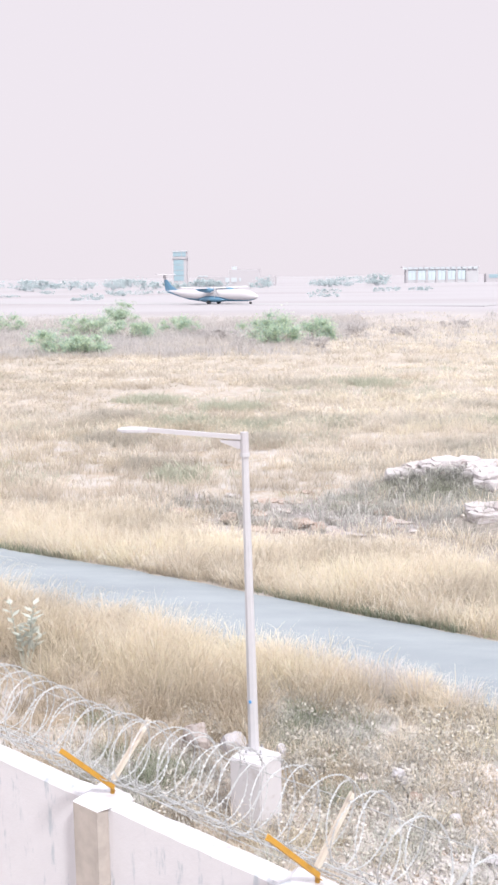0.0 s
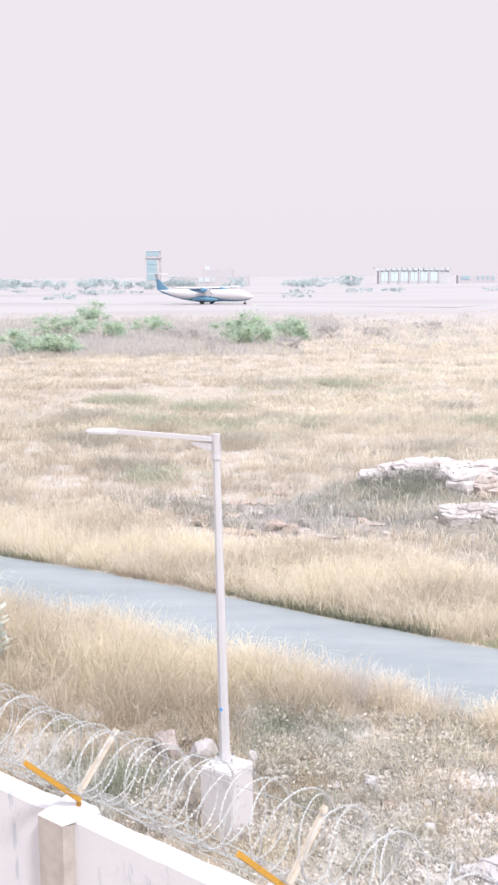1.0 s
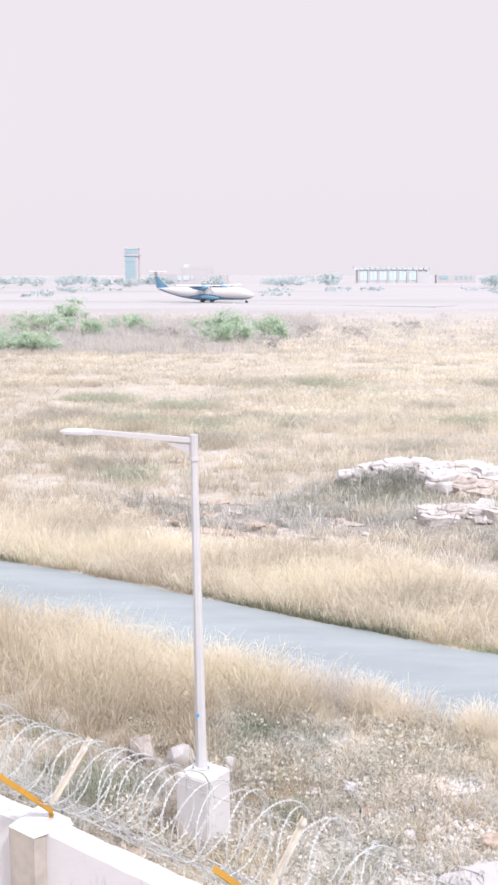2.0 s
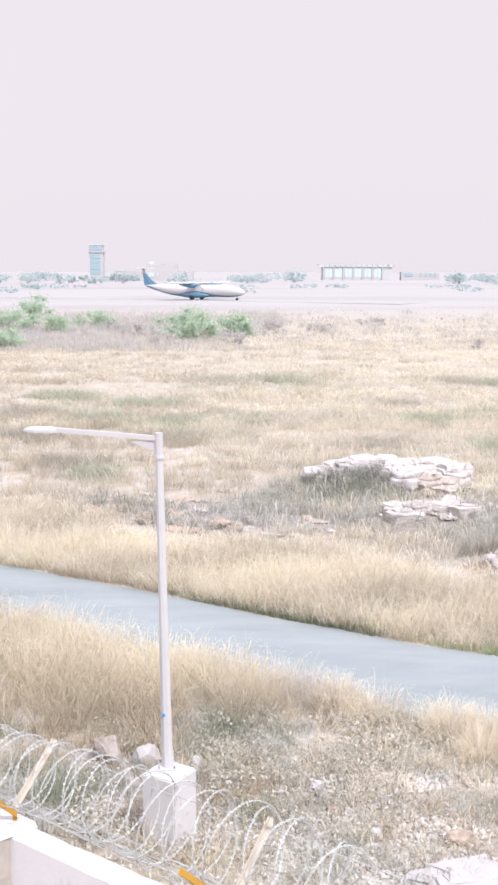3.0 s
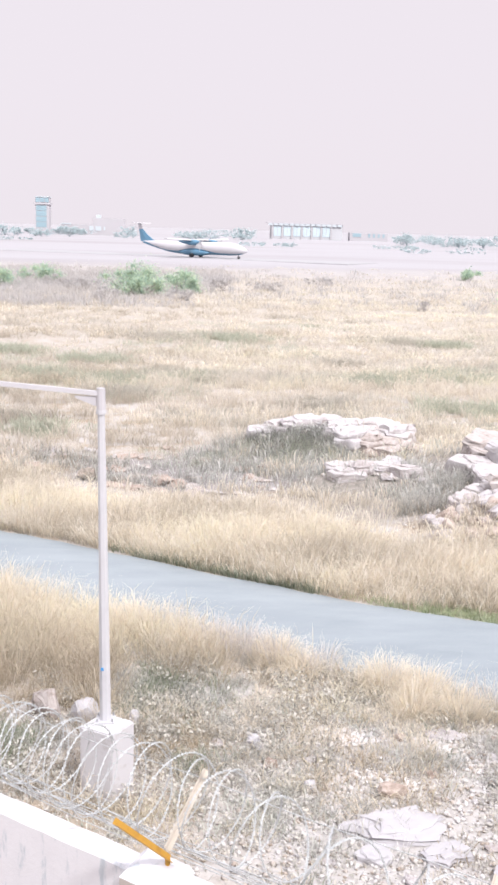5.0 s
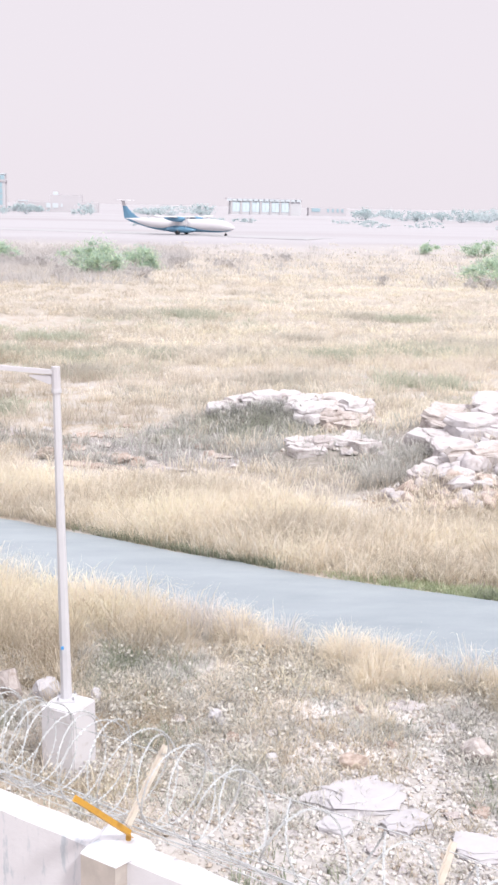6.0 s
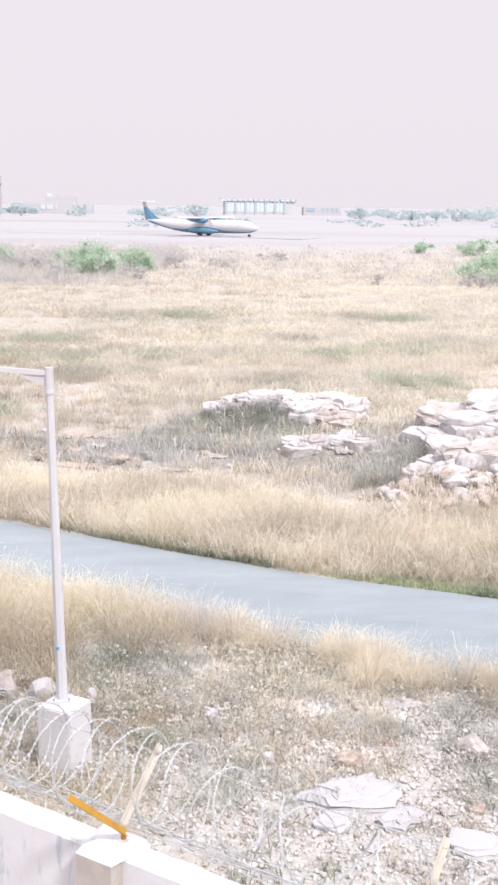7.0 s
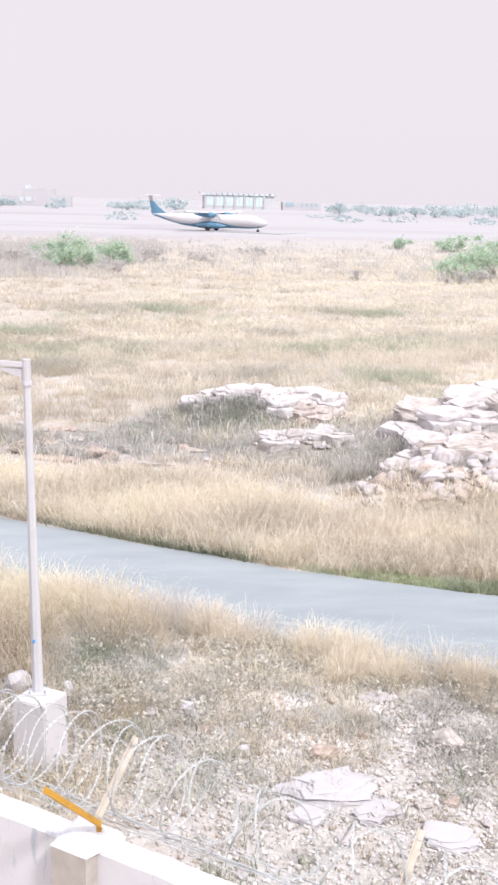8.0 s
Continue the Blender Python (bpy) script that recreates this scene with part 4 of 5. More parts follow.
        lay("grass_tussock", (x + dx, y + dy, out, U(0.45, 1.0, k)), h, U(0.0025, 0.006, k), np.clip(0.3 + 0.75 * far + rng.normal(0, 0.3, k), 0.05, 1.7), "gold", "rounded golden grass tussock on the road verge", 0.5)

    # grey weeds between the rubble and the road
    n = 5000
    cx, cy = U(-7, 14, n), U(9.5, 21.5, n)
    dens = np.clip(0.55 + 1.2 * waves(cx, cy, 1.1, 31), 0.06, 1) * smooth(cy + 0.12 * cx, 13.6, 15.6) * (cx > -2.5 + 0.3 * (cy - 16)) + np.where(cx < 0.6, 0.4, 0.03) * (cy < 17.5) + 0.6 * smooth(19.6 - cy, 0, 1.5) * (cx < -0.5) * (cy > 16) + 0.7 * hump(cx, cy, 0.4, 19.2, 1.2, 1.6, 1) + 0.55 * hump(cx, cy, 2.2, 16.6, 1.6, 0.9, 1) + 0.6 * hump(cx, cy, 5.0, 16.4, 1.5, 0.8, 1) + 0.5 * hump(cx, cy, 6.6, 15.2, 1.2, 0.9, 1)
    pick = (rng.random(n) < dens) & (cy < road_far(cx) - ROAD_WIDE - 0.4)
    cx, cy = cx[pick], cy[pick]
    xyo = tufts(rng, cx, cy, 36, 0.12)
    k = len(xyo[0])
    h, w, lean = U(0.04, 0.27, k), U(0.004, 0.012, k), U(0.4, 1.6, k)
    dry = np.repeat(waves(cx, cy, 1.6, 94) + rng.normal(0, 0.25, len(cx)) > 0.05, 36)
    for these, mat, words in ((~dry, "weed", "low grey withered weeds among stones"), (dry, "brown", "low brown withered grass among stones")):
        lay("low_weeds", tuple(v[these] for v in xyo), h[these], w[these], lean[these], mat, words, 0.3)
    # dark-coloured clumps set in as the shaded gaps between the weeds
    n = 420
    dx_, dy_ = U(-1.5, 9.5, n), U(14.6, 20.0, n)
    pick = (waves(dx_, dy_, 1.9, 95) > 0.08) & (dy_ < road_far(dx_) - ROAD_WIDE - 0.7) & (dy_ > 16.0 - 0.1 * dx_)
    xyo = tufts(rng, dx_[pick], dy_[pick], 34, 0.07)
    k = len(xyo[0])
    lay("low_weeds", xyo, U(0.04, 0.2, k), U(0.004, 0.011, k), U(0.4, 1.6, k), "brush", "dark clumps for the shaded gaps in weeds among stones")
    n = 260
    dx_, dy_ = U(-1, 9.5, n), U(15, 20.3, n)
    pick = (waves(dx_, dy_, 1.4, 96) > 0.1) & (dy_ < road_far(dx_) - ROAD_WIDE - 0.5)
    xyo = tufts(rng, dx_[pick], dy_[pick], 60, 0.1)
    k = len(xyo[0])
    lay("grass_tuft", xyo, U(0.1, 0.42, k), U(0.003, 0.007, k), U(0.3, 1.5, k), "gold", "small golden grass tufts among weeds", 0.4)
    n = 60
    vx = np.r_[rng.normal(1.4, 0.9, n // 2), U(-2, 9, n - n // 2)]
    xyo = tufts(rng, vx, road_far(vx) - ROAD_WIDE - U(0.1, 0.7, n), 26, 0.12)
    k = len(xyo[0])
    lay("seeding_weed", xyo, U(0.3, 0.8, k), U(0.004, 0.009, k), U(0.1, 0.7, k), "wisp", "thin pale weeds gone to seed on the verge", 0.9)
    # a rough strip along the foot of the wall
    n = 900
    along, off = U(-17, 6, n), U(8.78, 9.35, n)
    xyo = tufts(rng, 0.8 * along + 0.6 * off, -0.6 * along + 0.8 * off, 26, 0.1)
    k = len(xyo[0])
    lay("wall_weeds", xyo, U(0.05, 0.22, k), U(0.004, 0.011, k), U(0.4, 1.5, k), "green_olive", "dull olive weeds along the foot of the wall", 0.1)
    n = 480
    cx, cy = U(-1, 12, n), U(12, 20, n)
    pick = (waves(cx, cy, 1.0, 35) > 0.22) & (cy < road_far(cx) - ROAD_WIDE - 0.5)
    xyo = tufts(rng, cx[pick], cy[pick], 26, 0.15)
    k = len(xyo[0])
    lay("green_weeds", xyo, U(0.06, 0.26, k), U(0.012, 0.028, k), U(0.3, 1.2, k), "green", "low green weeds among stones")

    # darker green undergrowth at the foot of the tall grass and round the lamp
    n = 260
    cx, cy = np.r_[U(-5.5, -1.2, n // 2), U(-0.4, 1.6, n - n // 2)], np.r_[U(16.2, 19.6, n // 2), U(16.4, 20.4, n - n // 2)]
    pick = waves(cx, cy, 1.3, 83) > 0.12
    xyo = tufts(rng, cx[pick], cy[pick], 40, 0.13)
    k = len(xyo[0])
    lay("green_weeds", xyo, U(0.08, 0.40, k), U(0.006, 0.016, k), U(0.3, 1.3, k), "green", "dull green undergrowth at the foot of tall grass")

    # far side of the road: a thick golden belt
    n = 4000
    cx = U(-22, 24, n)
    gap = rng.random(n) ** 1.1 * 7.5
    cy = road_far(cx) + 0.15 + gap + 0.7 * np.exp(-((cx - 7.6) / 2.2) ** 2)
    heap = hump(cx, cy, 10.3, 31.9, 2.3, 0.9, 1)
    pick = (rng.random(n) < smooth(7.8 + 1.5 * np.sin(cx * 0.8) - gap, 0, 3.5)) & (heap < 0.3)
    cx, cy, gap = cx[pick], cy[pick], gap[pick]
    per = 50
    size = U(0.4, 1.05, len(cx)) * (1 + 0.35 * waves(cx, cy, 0.8, 73)) * (1 - 0.3 * smooth(gap, 3, 7))
    xyo = tufts(rng, cx, cy, per, 0.18)
    k = len(xyo[0])
    lay("tall_grass", xyo, np.repeat(size, per) * U(0.25, 1.1, k), U(0.005, 0.0115, k), U(0.2, 1.4, k), "gold", "thick belt of tall golden grass beyond the road", 0.5)
    # thinner grass before the front rock pile
    n = 420
    cx, cy = U(6, 15, n), U(26.8, 28.9, n)
    xyo = tufts(rng, cx, cy, 44, 0.2)
    k = len(xyo[0])
    lay("tall_grass", xyo, np.repeat(U(0.22, 0.5, n), 44) * U(0.3, 1.1, k), U(0.005, 0.0115, k), U(0.3, 1.5, k), "straw", "dry grass at the foot of the rock heap", 0.4)
    n = 200
    cx = rng.normal(7.6, 1.4, n)
    xyo = tufts(rng, cx, road_far(cx) + U(0.06, 0.7, n), 30, 0.13)
    k = len(xyo[0])
    lay("green_weeds", xyo, U(0.04, 0.16, k), U(0.012, 0.028, k), U(0.3, 1.2, k), "verge_green", "low fresh green weeds on the road verge")
    # green fringe on the verge
    n = 620
    cx = U(-10, 14, n)
    cy = road_far(cx) + U(0.06, 0.45, n)
    pick = waves(cx, cy, 0.6, 41) > -0.05
    xyo = tufts(rng, cx[pick], cy[pick], 20, 0.12)
    k = len(xyo[0])
    lay("green_weeds", xyo, U(0.06, 0.28, k), U(0.012, 0.028, k), U(0.2, 0.9, k), "green", "green weeds on the road verge")

    # behind the belt: burnt ground, heaps, then open field
    n = 4400
    cx, cy = U(-26, 34, n), U(30, 64, n)
    burnt = hump(cx, cy, -0.5, 37.5, 6.5, 4.0, 1)
    heap = hump(cx, cy, 5.4, 41.5, 3.4, 1.3, 1) + hump(cx, cy, 11.5, 34.5, 4.8, 4.0, 1) + hump(cx, cy, 6.4, 36.3, 1.8, 1.0, 1)
    pick = rng.random(n) < np.clip((0.95 + 0.5 * waves(cx, 1.8 * cy, 0.35, 74)) * (1 - 0.95 * burnt) - 0.95 * heap, 0.02, 1)
    cx, cy = cx[pick], cy[pick]
    per = 36
    size = U(0.3, 0.8, len(cx)) * (1 + 0.5 * waves(cx, cy, 0.45, 75))
    xyo = tufts(rng, cx, cy, per, U(0.15, 0.36, len(cx)))
    k = len(xyo[0])
    h, w, lean = np.repeat(size, per) * U(0.45, 1.1, k), U(0.008, 0.019, k), U(0.2, 1.1, k)
    golden = np.repeat(waves(cx, cy * 1.8, 0.3, 98) + rng.normal(0, 0.2, len(cx)) > 0.08, per)
    for these, mat, words in ((~golden, "straw", "dry straw coloured grass of the open field"), (golden, "gold", "golden dry grass of the open field")):
        lay("field_grass", tuple(v[these] for v in xyo), h[these], w[these], lean[these], mat, words, 0.3)
    n = 2600
    cx, cy = U(-14, 18, n), U(31, 46, n)
    dens = 0.45 * hump(cx, cy, 1.0, 38.5, 7.0, 3.0, 1) + 1.6 * hump(cx, cy, 4.0, 40.0, 3.0, 1.2, 1) + 0.4 * hump(cx, cy, 8.0, 34.2, 2.0, 2.2, 1) + 0.4 * hump(cx, cy, 11, 34, 3, 2.5, 1)
    pick = rng.random(n) < dens
    xyo = tufts(rng, cx[pick], cy[pick], 30, 0.22)
    k = len(xyo[0])
    lay("grey_weeds", xyo, U(0.1, 0.65, k), U(0.010, 0.026, k), U(0.3, 1.2, k), "weed", "grey withered weeds on the burnt ground and heaps", 0.2)

    # dull green weeds on the face of the long heap and about its foot
    cx, cy = np.r_[rng.normal(4.2, 0.9, 60), rng.normal(2.2, 1.6, 45)], np.r_[rng.normal(40.0, 0.4, 60), rng.normal(40.0, 0.6, 45)]
    xyo = tufts(rng, cx, cy, 36, 0.22)
    k = len(xyo[0])
    lay("green_weeds", xyo, U(0.1, 0.38, k), U(0.008, 0.02, k), U(0.4, 1.6, k), "green_pale", "dull green weeds on the face of the rock heap")

    # tangled brush hanging under the crest of the long heap
    cx, cy = U(2.6, 6.4, 90), U(40.0, 41.4, 90)
    xyo = tufts(rng, cx, cy, 46, 0.2)
    k = len(xyo[0])
    lay("dry_brush", xyo, U(0.1, 0.55, k), U(0.006, 0.016, k), U(0.6, 2.0, k), "brush", "dark tangled brush on the face of the rock heap")
    cx, cy = np.r_[rng.normal(8.7, 0.45, 22), rng.normal(7.4, 0.5, 20)], np.r_[rng.normal(34.6, 0.7, 22), rng.normal(32.4, 0.5, 20)]
    xyo = tufts(rng, cx, cy, 46, 0.2)
    k = len(xyo[0])
    lay("dry_brush", xyo, U(0.2, 0.85, k), U(0.006, 0.016, k), U(0.3, 1.3, k), "weed", "grey withered stalks between the rock heaps")

    # open field, in tufts with pale earth between
    n = 5800
    cy = 58 + rng.random(n) ** 1.2 * 75
    cx = U(-0.45, 0.5, n) * cy
    pick = rng.random(n) < np.clip(0.72 + 0.8 * waves(cx, cy * 2.2, 0.16, 51), 0.2, 1)
    cx, cy = cx[pick], cy[pick]
    per = 36
    size = U(0.3, 0.8, len(cx)) * (1 + 0.5 * waves(cx, cy * 2, 0.2, 76))
    xyo = tufts(rng, cx, cy, per, U(0.2, 0.6, len(cx)))
    k = len(xyo[0])
    h, w, lean = np.repeat(size, per) * U(0.4, 1.1, k), U(0.012, 0.030, k), U(0.5, 1.8, k)
    golden = np.repeat(waves(cx, cy * 1.8, 0.3, 98) + rng.normal(0, 0.2, len(cx)) > 0.08, per)
    for these, mat, words in ((~golden, "straw", "dry straw coloured grass of the open field"), (golden, "gold", "golden dry grass of the open field")):
        lay("field_grass", tuple(v[these] for v in xyo), h[these], w[these], lean[these], mat, words, 0.3)
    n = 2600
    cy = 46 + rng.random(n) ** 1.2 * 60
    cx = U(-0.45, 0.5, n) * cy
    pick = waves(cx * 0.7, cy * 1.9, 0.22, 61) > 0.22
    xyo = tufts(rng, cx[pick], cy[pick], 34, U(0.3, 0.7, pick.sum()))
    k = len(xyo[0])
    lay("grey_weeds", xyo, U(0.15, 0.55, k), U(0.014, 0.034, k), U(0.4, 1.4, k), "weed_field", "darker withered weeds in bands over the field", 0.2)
    n = 1700
    cy = 43 + rng.random(n) ** 1.2 * 55
    cx = U(-0.45, 0.5, n) * cy
    pick = waves(cx * 0.8, cy * 1.7, 0.24, 66) > 0.26
    xyo = tufts(rng, cx[pick], cy[pick], 40, U(0.3, 0.7, pick.sum()))
    k = len(xyo[0])
    lay("green_weeds", xyo, U(0.15, 0.55, k), U(0.014, 0.032, k), U(0.4, 1.4, k), "green_pale", "greener weeds in patches over the field")

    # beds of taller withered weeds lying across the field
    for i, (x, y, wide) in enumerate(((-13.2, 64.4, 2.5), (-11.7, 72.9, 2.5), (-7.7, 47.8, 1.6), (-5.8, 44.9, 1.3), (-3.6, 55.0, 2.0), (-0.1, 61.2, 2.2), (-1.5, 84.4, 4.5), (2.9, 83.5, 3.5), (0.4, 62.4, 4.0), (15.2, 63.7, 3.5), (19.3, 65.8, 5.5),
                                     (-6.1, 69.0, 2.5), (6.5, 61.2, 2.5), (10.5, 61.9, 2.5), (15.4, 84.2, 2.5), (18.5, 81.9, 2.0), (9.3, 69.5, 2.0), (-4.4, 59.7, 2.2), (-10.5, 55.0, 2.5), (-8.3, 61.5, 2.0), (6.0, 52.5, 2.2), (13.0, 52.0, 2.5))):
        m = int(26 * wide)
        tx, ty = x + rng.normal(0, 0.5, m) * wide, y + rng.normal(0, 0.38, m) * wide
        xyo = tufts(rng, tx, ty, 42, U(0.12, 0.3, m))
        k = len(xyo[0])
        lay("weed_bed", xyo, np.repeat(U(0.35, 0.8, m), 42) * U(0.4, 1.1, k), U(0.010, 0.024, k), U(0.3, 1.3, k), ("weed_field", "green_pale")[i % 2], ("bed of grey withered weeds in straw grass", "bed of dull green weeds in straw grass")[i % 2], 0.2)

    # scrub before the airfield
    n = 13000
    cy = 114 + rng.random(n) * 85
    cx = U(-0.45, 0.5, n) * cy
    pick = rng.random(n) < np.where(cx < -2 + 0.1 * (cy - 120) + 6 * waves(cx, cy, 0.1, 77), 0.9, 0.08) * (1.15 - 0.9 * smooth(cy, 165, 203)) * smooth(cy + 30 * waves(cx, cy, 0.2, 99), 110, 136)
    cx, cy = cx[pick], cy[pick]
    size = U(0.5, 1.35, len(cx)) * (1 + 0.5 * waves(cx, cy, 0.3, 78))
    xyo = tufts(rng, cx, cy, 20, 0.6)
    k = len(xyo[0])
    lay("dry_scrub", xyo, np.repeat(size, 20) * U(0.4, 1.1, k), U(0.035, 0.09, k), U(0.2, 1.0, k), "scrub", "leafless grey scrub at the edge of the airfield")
    n = 5000
    cy = 118 + rng.random(n) * 95
    cx = U(-0.45, 0.5, n) * cy
    pick = rng.random(n) < np.where(cx > -6, 0.85, 0.25) * (1.15 - smooth(cy, 150, 212)) * (0.8 + 0.6 * waves(cx, cy * 2, 0.12, 79))
    xyo = tufts(rng, cx[pick], cy[pick], 14, 0.7)
    k = len(xyo[0])
    lay("field_grass", xyo, U(0.12, 0.5, k), U(0.04, 0.09, k), U(0.2, 1.0, k), "straw", "pale straw grass before the airfield", 0.2)


def build_litter():
    """Dry leaves and stalks on the ground behind the wall."""
    rng = np.random.default_rng(77)
    n = 52000
    x, y = rng.uniform(-5, 10, n), rng.uniform(9.5, 20, n)
    ok = (0.6 * x + 0.8 * y > 8.8) & (np.hypot((x - 3.55) / 0.8, (y - 14.68) / 0.6) > 1) & (y < road_far(x) - ROAD_WIDE - 0.3) & (rng.random(n) < (0.55 + 0.6 * waves(x, y, 2.0, 80)) * np.where(x < 1, 0.45, 1))
    x, y = x[ok], y[ok]
    n = len(x)
    p = np.stack([x, y, land(x, y) + rng.uniform(0.01, 0.07, n)], 1)
    u = rng.normal(0, 1, (n, 3)) * np.array([1, 1, 0.45])
    u /= np.linalg.norm(u, axis=1)[:, None]
    w = np.cross(u, rng.normal(0, 1, (n, 3)))
    w /= np.linalg.norm(w, axis=1)[:, None]
    s = rng.uniform(0.012, 0.042, (n, 1))
    v = np.stack([p - u * s, p + w * s * 0.35, p + u * s, p - w * s * 0.35], 1).reshape(-1, 3)
    tagged(part_of("leaf_litter", fast_mesh("leaf_litter", v, np.arange(4 * n).reshape(-1, 4)), M["litter"]), "dry leaves and broken stalks over pale soil", "leaf litter", "", "stuff")


def build_dry_weeds():
    """Clumps of small curled leaves on the rubble behind the wall."""
    rng = np.random.default_rng(78)
    n = 4600
    cx, cy = rng.uniform(-2.2, 11, n), rng.uniform(12.4, 20.6, n)
    dens = np.clip(0.35 + 1.7 * waves(cx, cy, 1.5, 97), 0.02, 1) * (0.12 + 0.88 * smooth(cy + 0.14 * cx, 14.6, 16.4)) * (1 - 0.7 * hump(cx, cy, 3.3, 17.5, 1.2, 0.4, 1)) * (1 - 0.7 * hump(cx, cy, 4.9, 17.0, 0.8, 0.7, 1))
    ok = (rng.random(n) < dens) & (cy < road_far(cx) - ROAD_WIDE - 0.3) & (0.6 * cx + 0.8 * cy > 9.0) & (np.hypot((cx - 3.55) / 1.1, (cy - 14.68) / 0.85) > 1)
    cx, cy = cx[ok], cy[ok]
    per = 34
    high = np.repeat(rng.uniform(0.08, 0.30, len(cx)), per)
    x, y = np.repeat(cx, per) + rng.normal(0, 0.10, len(cx) * per), np.repeat(cy, per) + rng.normal(0, 0.10, len(cx) * per)
    n = len(x)
    p = np.stack([x, y, land(x, y) + 0.02 + high * rng.random(n) ** 1.4], 1)
    u = rng.normal(0, 1, (n, 3))
    u /= np.linalg.norm(u, axis=1)[:, None]
    w = np.cross(u, rng.normal(0, 1, (n, 3)))
    w /= np.linalg.norm(w, axis=1)[:, None]
    s = rng.uniform(0.016, 0.05, (n, 1))
    v = np.stack([p - u * s, p + w * s * 0.45, p + u * s, p - w * s * 0.45], 1).reshape(-1, 3)
    tagged(part_of("dry_weeds", fast_mesh("dry_weeds", v, np.arange(4 * n).reshape(-1, 4)), M["litter"]), "crumbling grey-brown weeds over rubble behind the wall", "weeds", "", "stuff")


# ---- bushes and trees ----
def leaf_cloud(rng, blobs, n, size):
    """Small leaf cards, each a bent pair of triangles, gathered in uneven clumps."""
    k = rng.integers(0, len(blobs), n)
    b = np.array(blobs, float)[k]
    d = rng.normal(0, 1, (n, 3))
    d /= np.linalg.norm(d, axis=1)[:, None]
    p = b[:, :3] + d * (b[:, 3:4] * np.abs(rng.normal(0, 0.75, (n, 1)))) * np.array([1.15, 1.15, 0.7])
    p[:, 2] = np.abs(p[:, 2])
    u = rng.normal(0, 1, (n, 3))
    u /= np.linalg.norm(u, axis=1)[:, None]
    w = np.cross(u, rng.normal(0, 1, (n, 3)))
    w /= np.linalg.norm(w, axis=1)[:, None]
    s = size * rng.uniform(0.5, 1.4, (n, 1))
    v = np.stack([p - u * s, p + w * s * 0.4, p + u * s, p - w * s * 0.4], 1).reshape(-1, 3)
    return v, np.arange(4 * n).reshape(-1, 4)


def shrub(name, x, y, wide, high, leaves, size, mat, label, category, seed, trunk=0.25, depth=0.8, z=None):
    rng = np.random.default_rng(seed)
    ob = thing(name, (x, y, float(land(x, y)) if z is None else z), label, category)
    blobs, bm = [], bmesh.new()
    k = max(6, int(7 + wide * 1.6))
    for i in range(k):
        bx, by = rng.uniform(-0.42, 0.42) * wide, rng.uniform(-0.4, 0.4) * wide * depth
        bz = high * (trunk + (0.86 - trunk) * rng.random() * (1 - 0.9 * (bx / wide) ** 2))
        r = rng.uniform(0.12, 0.24) * min(wide, high * 1.6)
        blobs.append((bx, by, bz, r))
        mid = Vector((bx * 0.4, by * 0.4, bz * 0.5))
        rod((bx * 0.08, by * 0.08, -0.1), mid, 0.014 * high, 0.009 * high, 5, bm)
        rod(mid, (bx, by, bz), 0.009 * high, 0.004 * high, 5, bm)
    # beyond 300 m the trunk takes a pale grey in place of haze
    part("trunk", bm, M["bark"] if y < 300 else M["far_grey"], ob)
    v, f = leaf_cloud(rng, blobs, leaves, size)
    part_of("crown", fast_mesh("crown", v, f), M[mat], ob)
    return ob


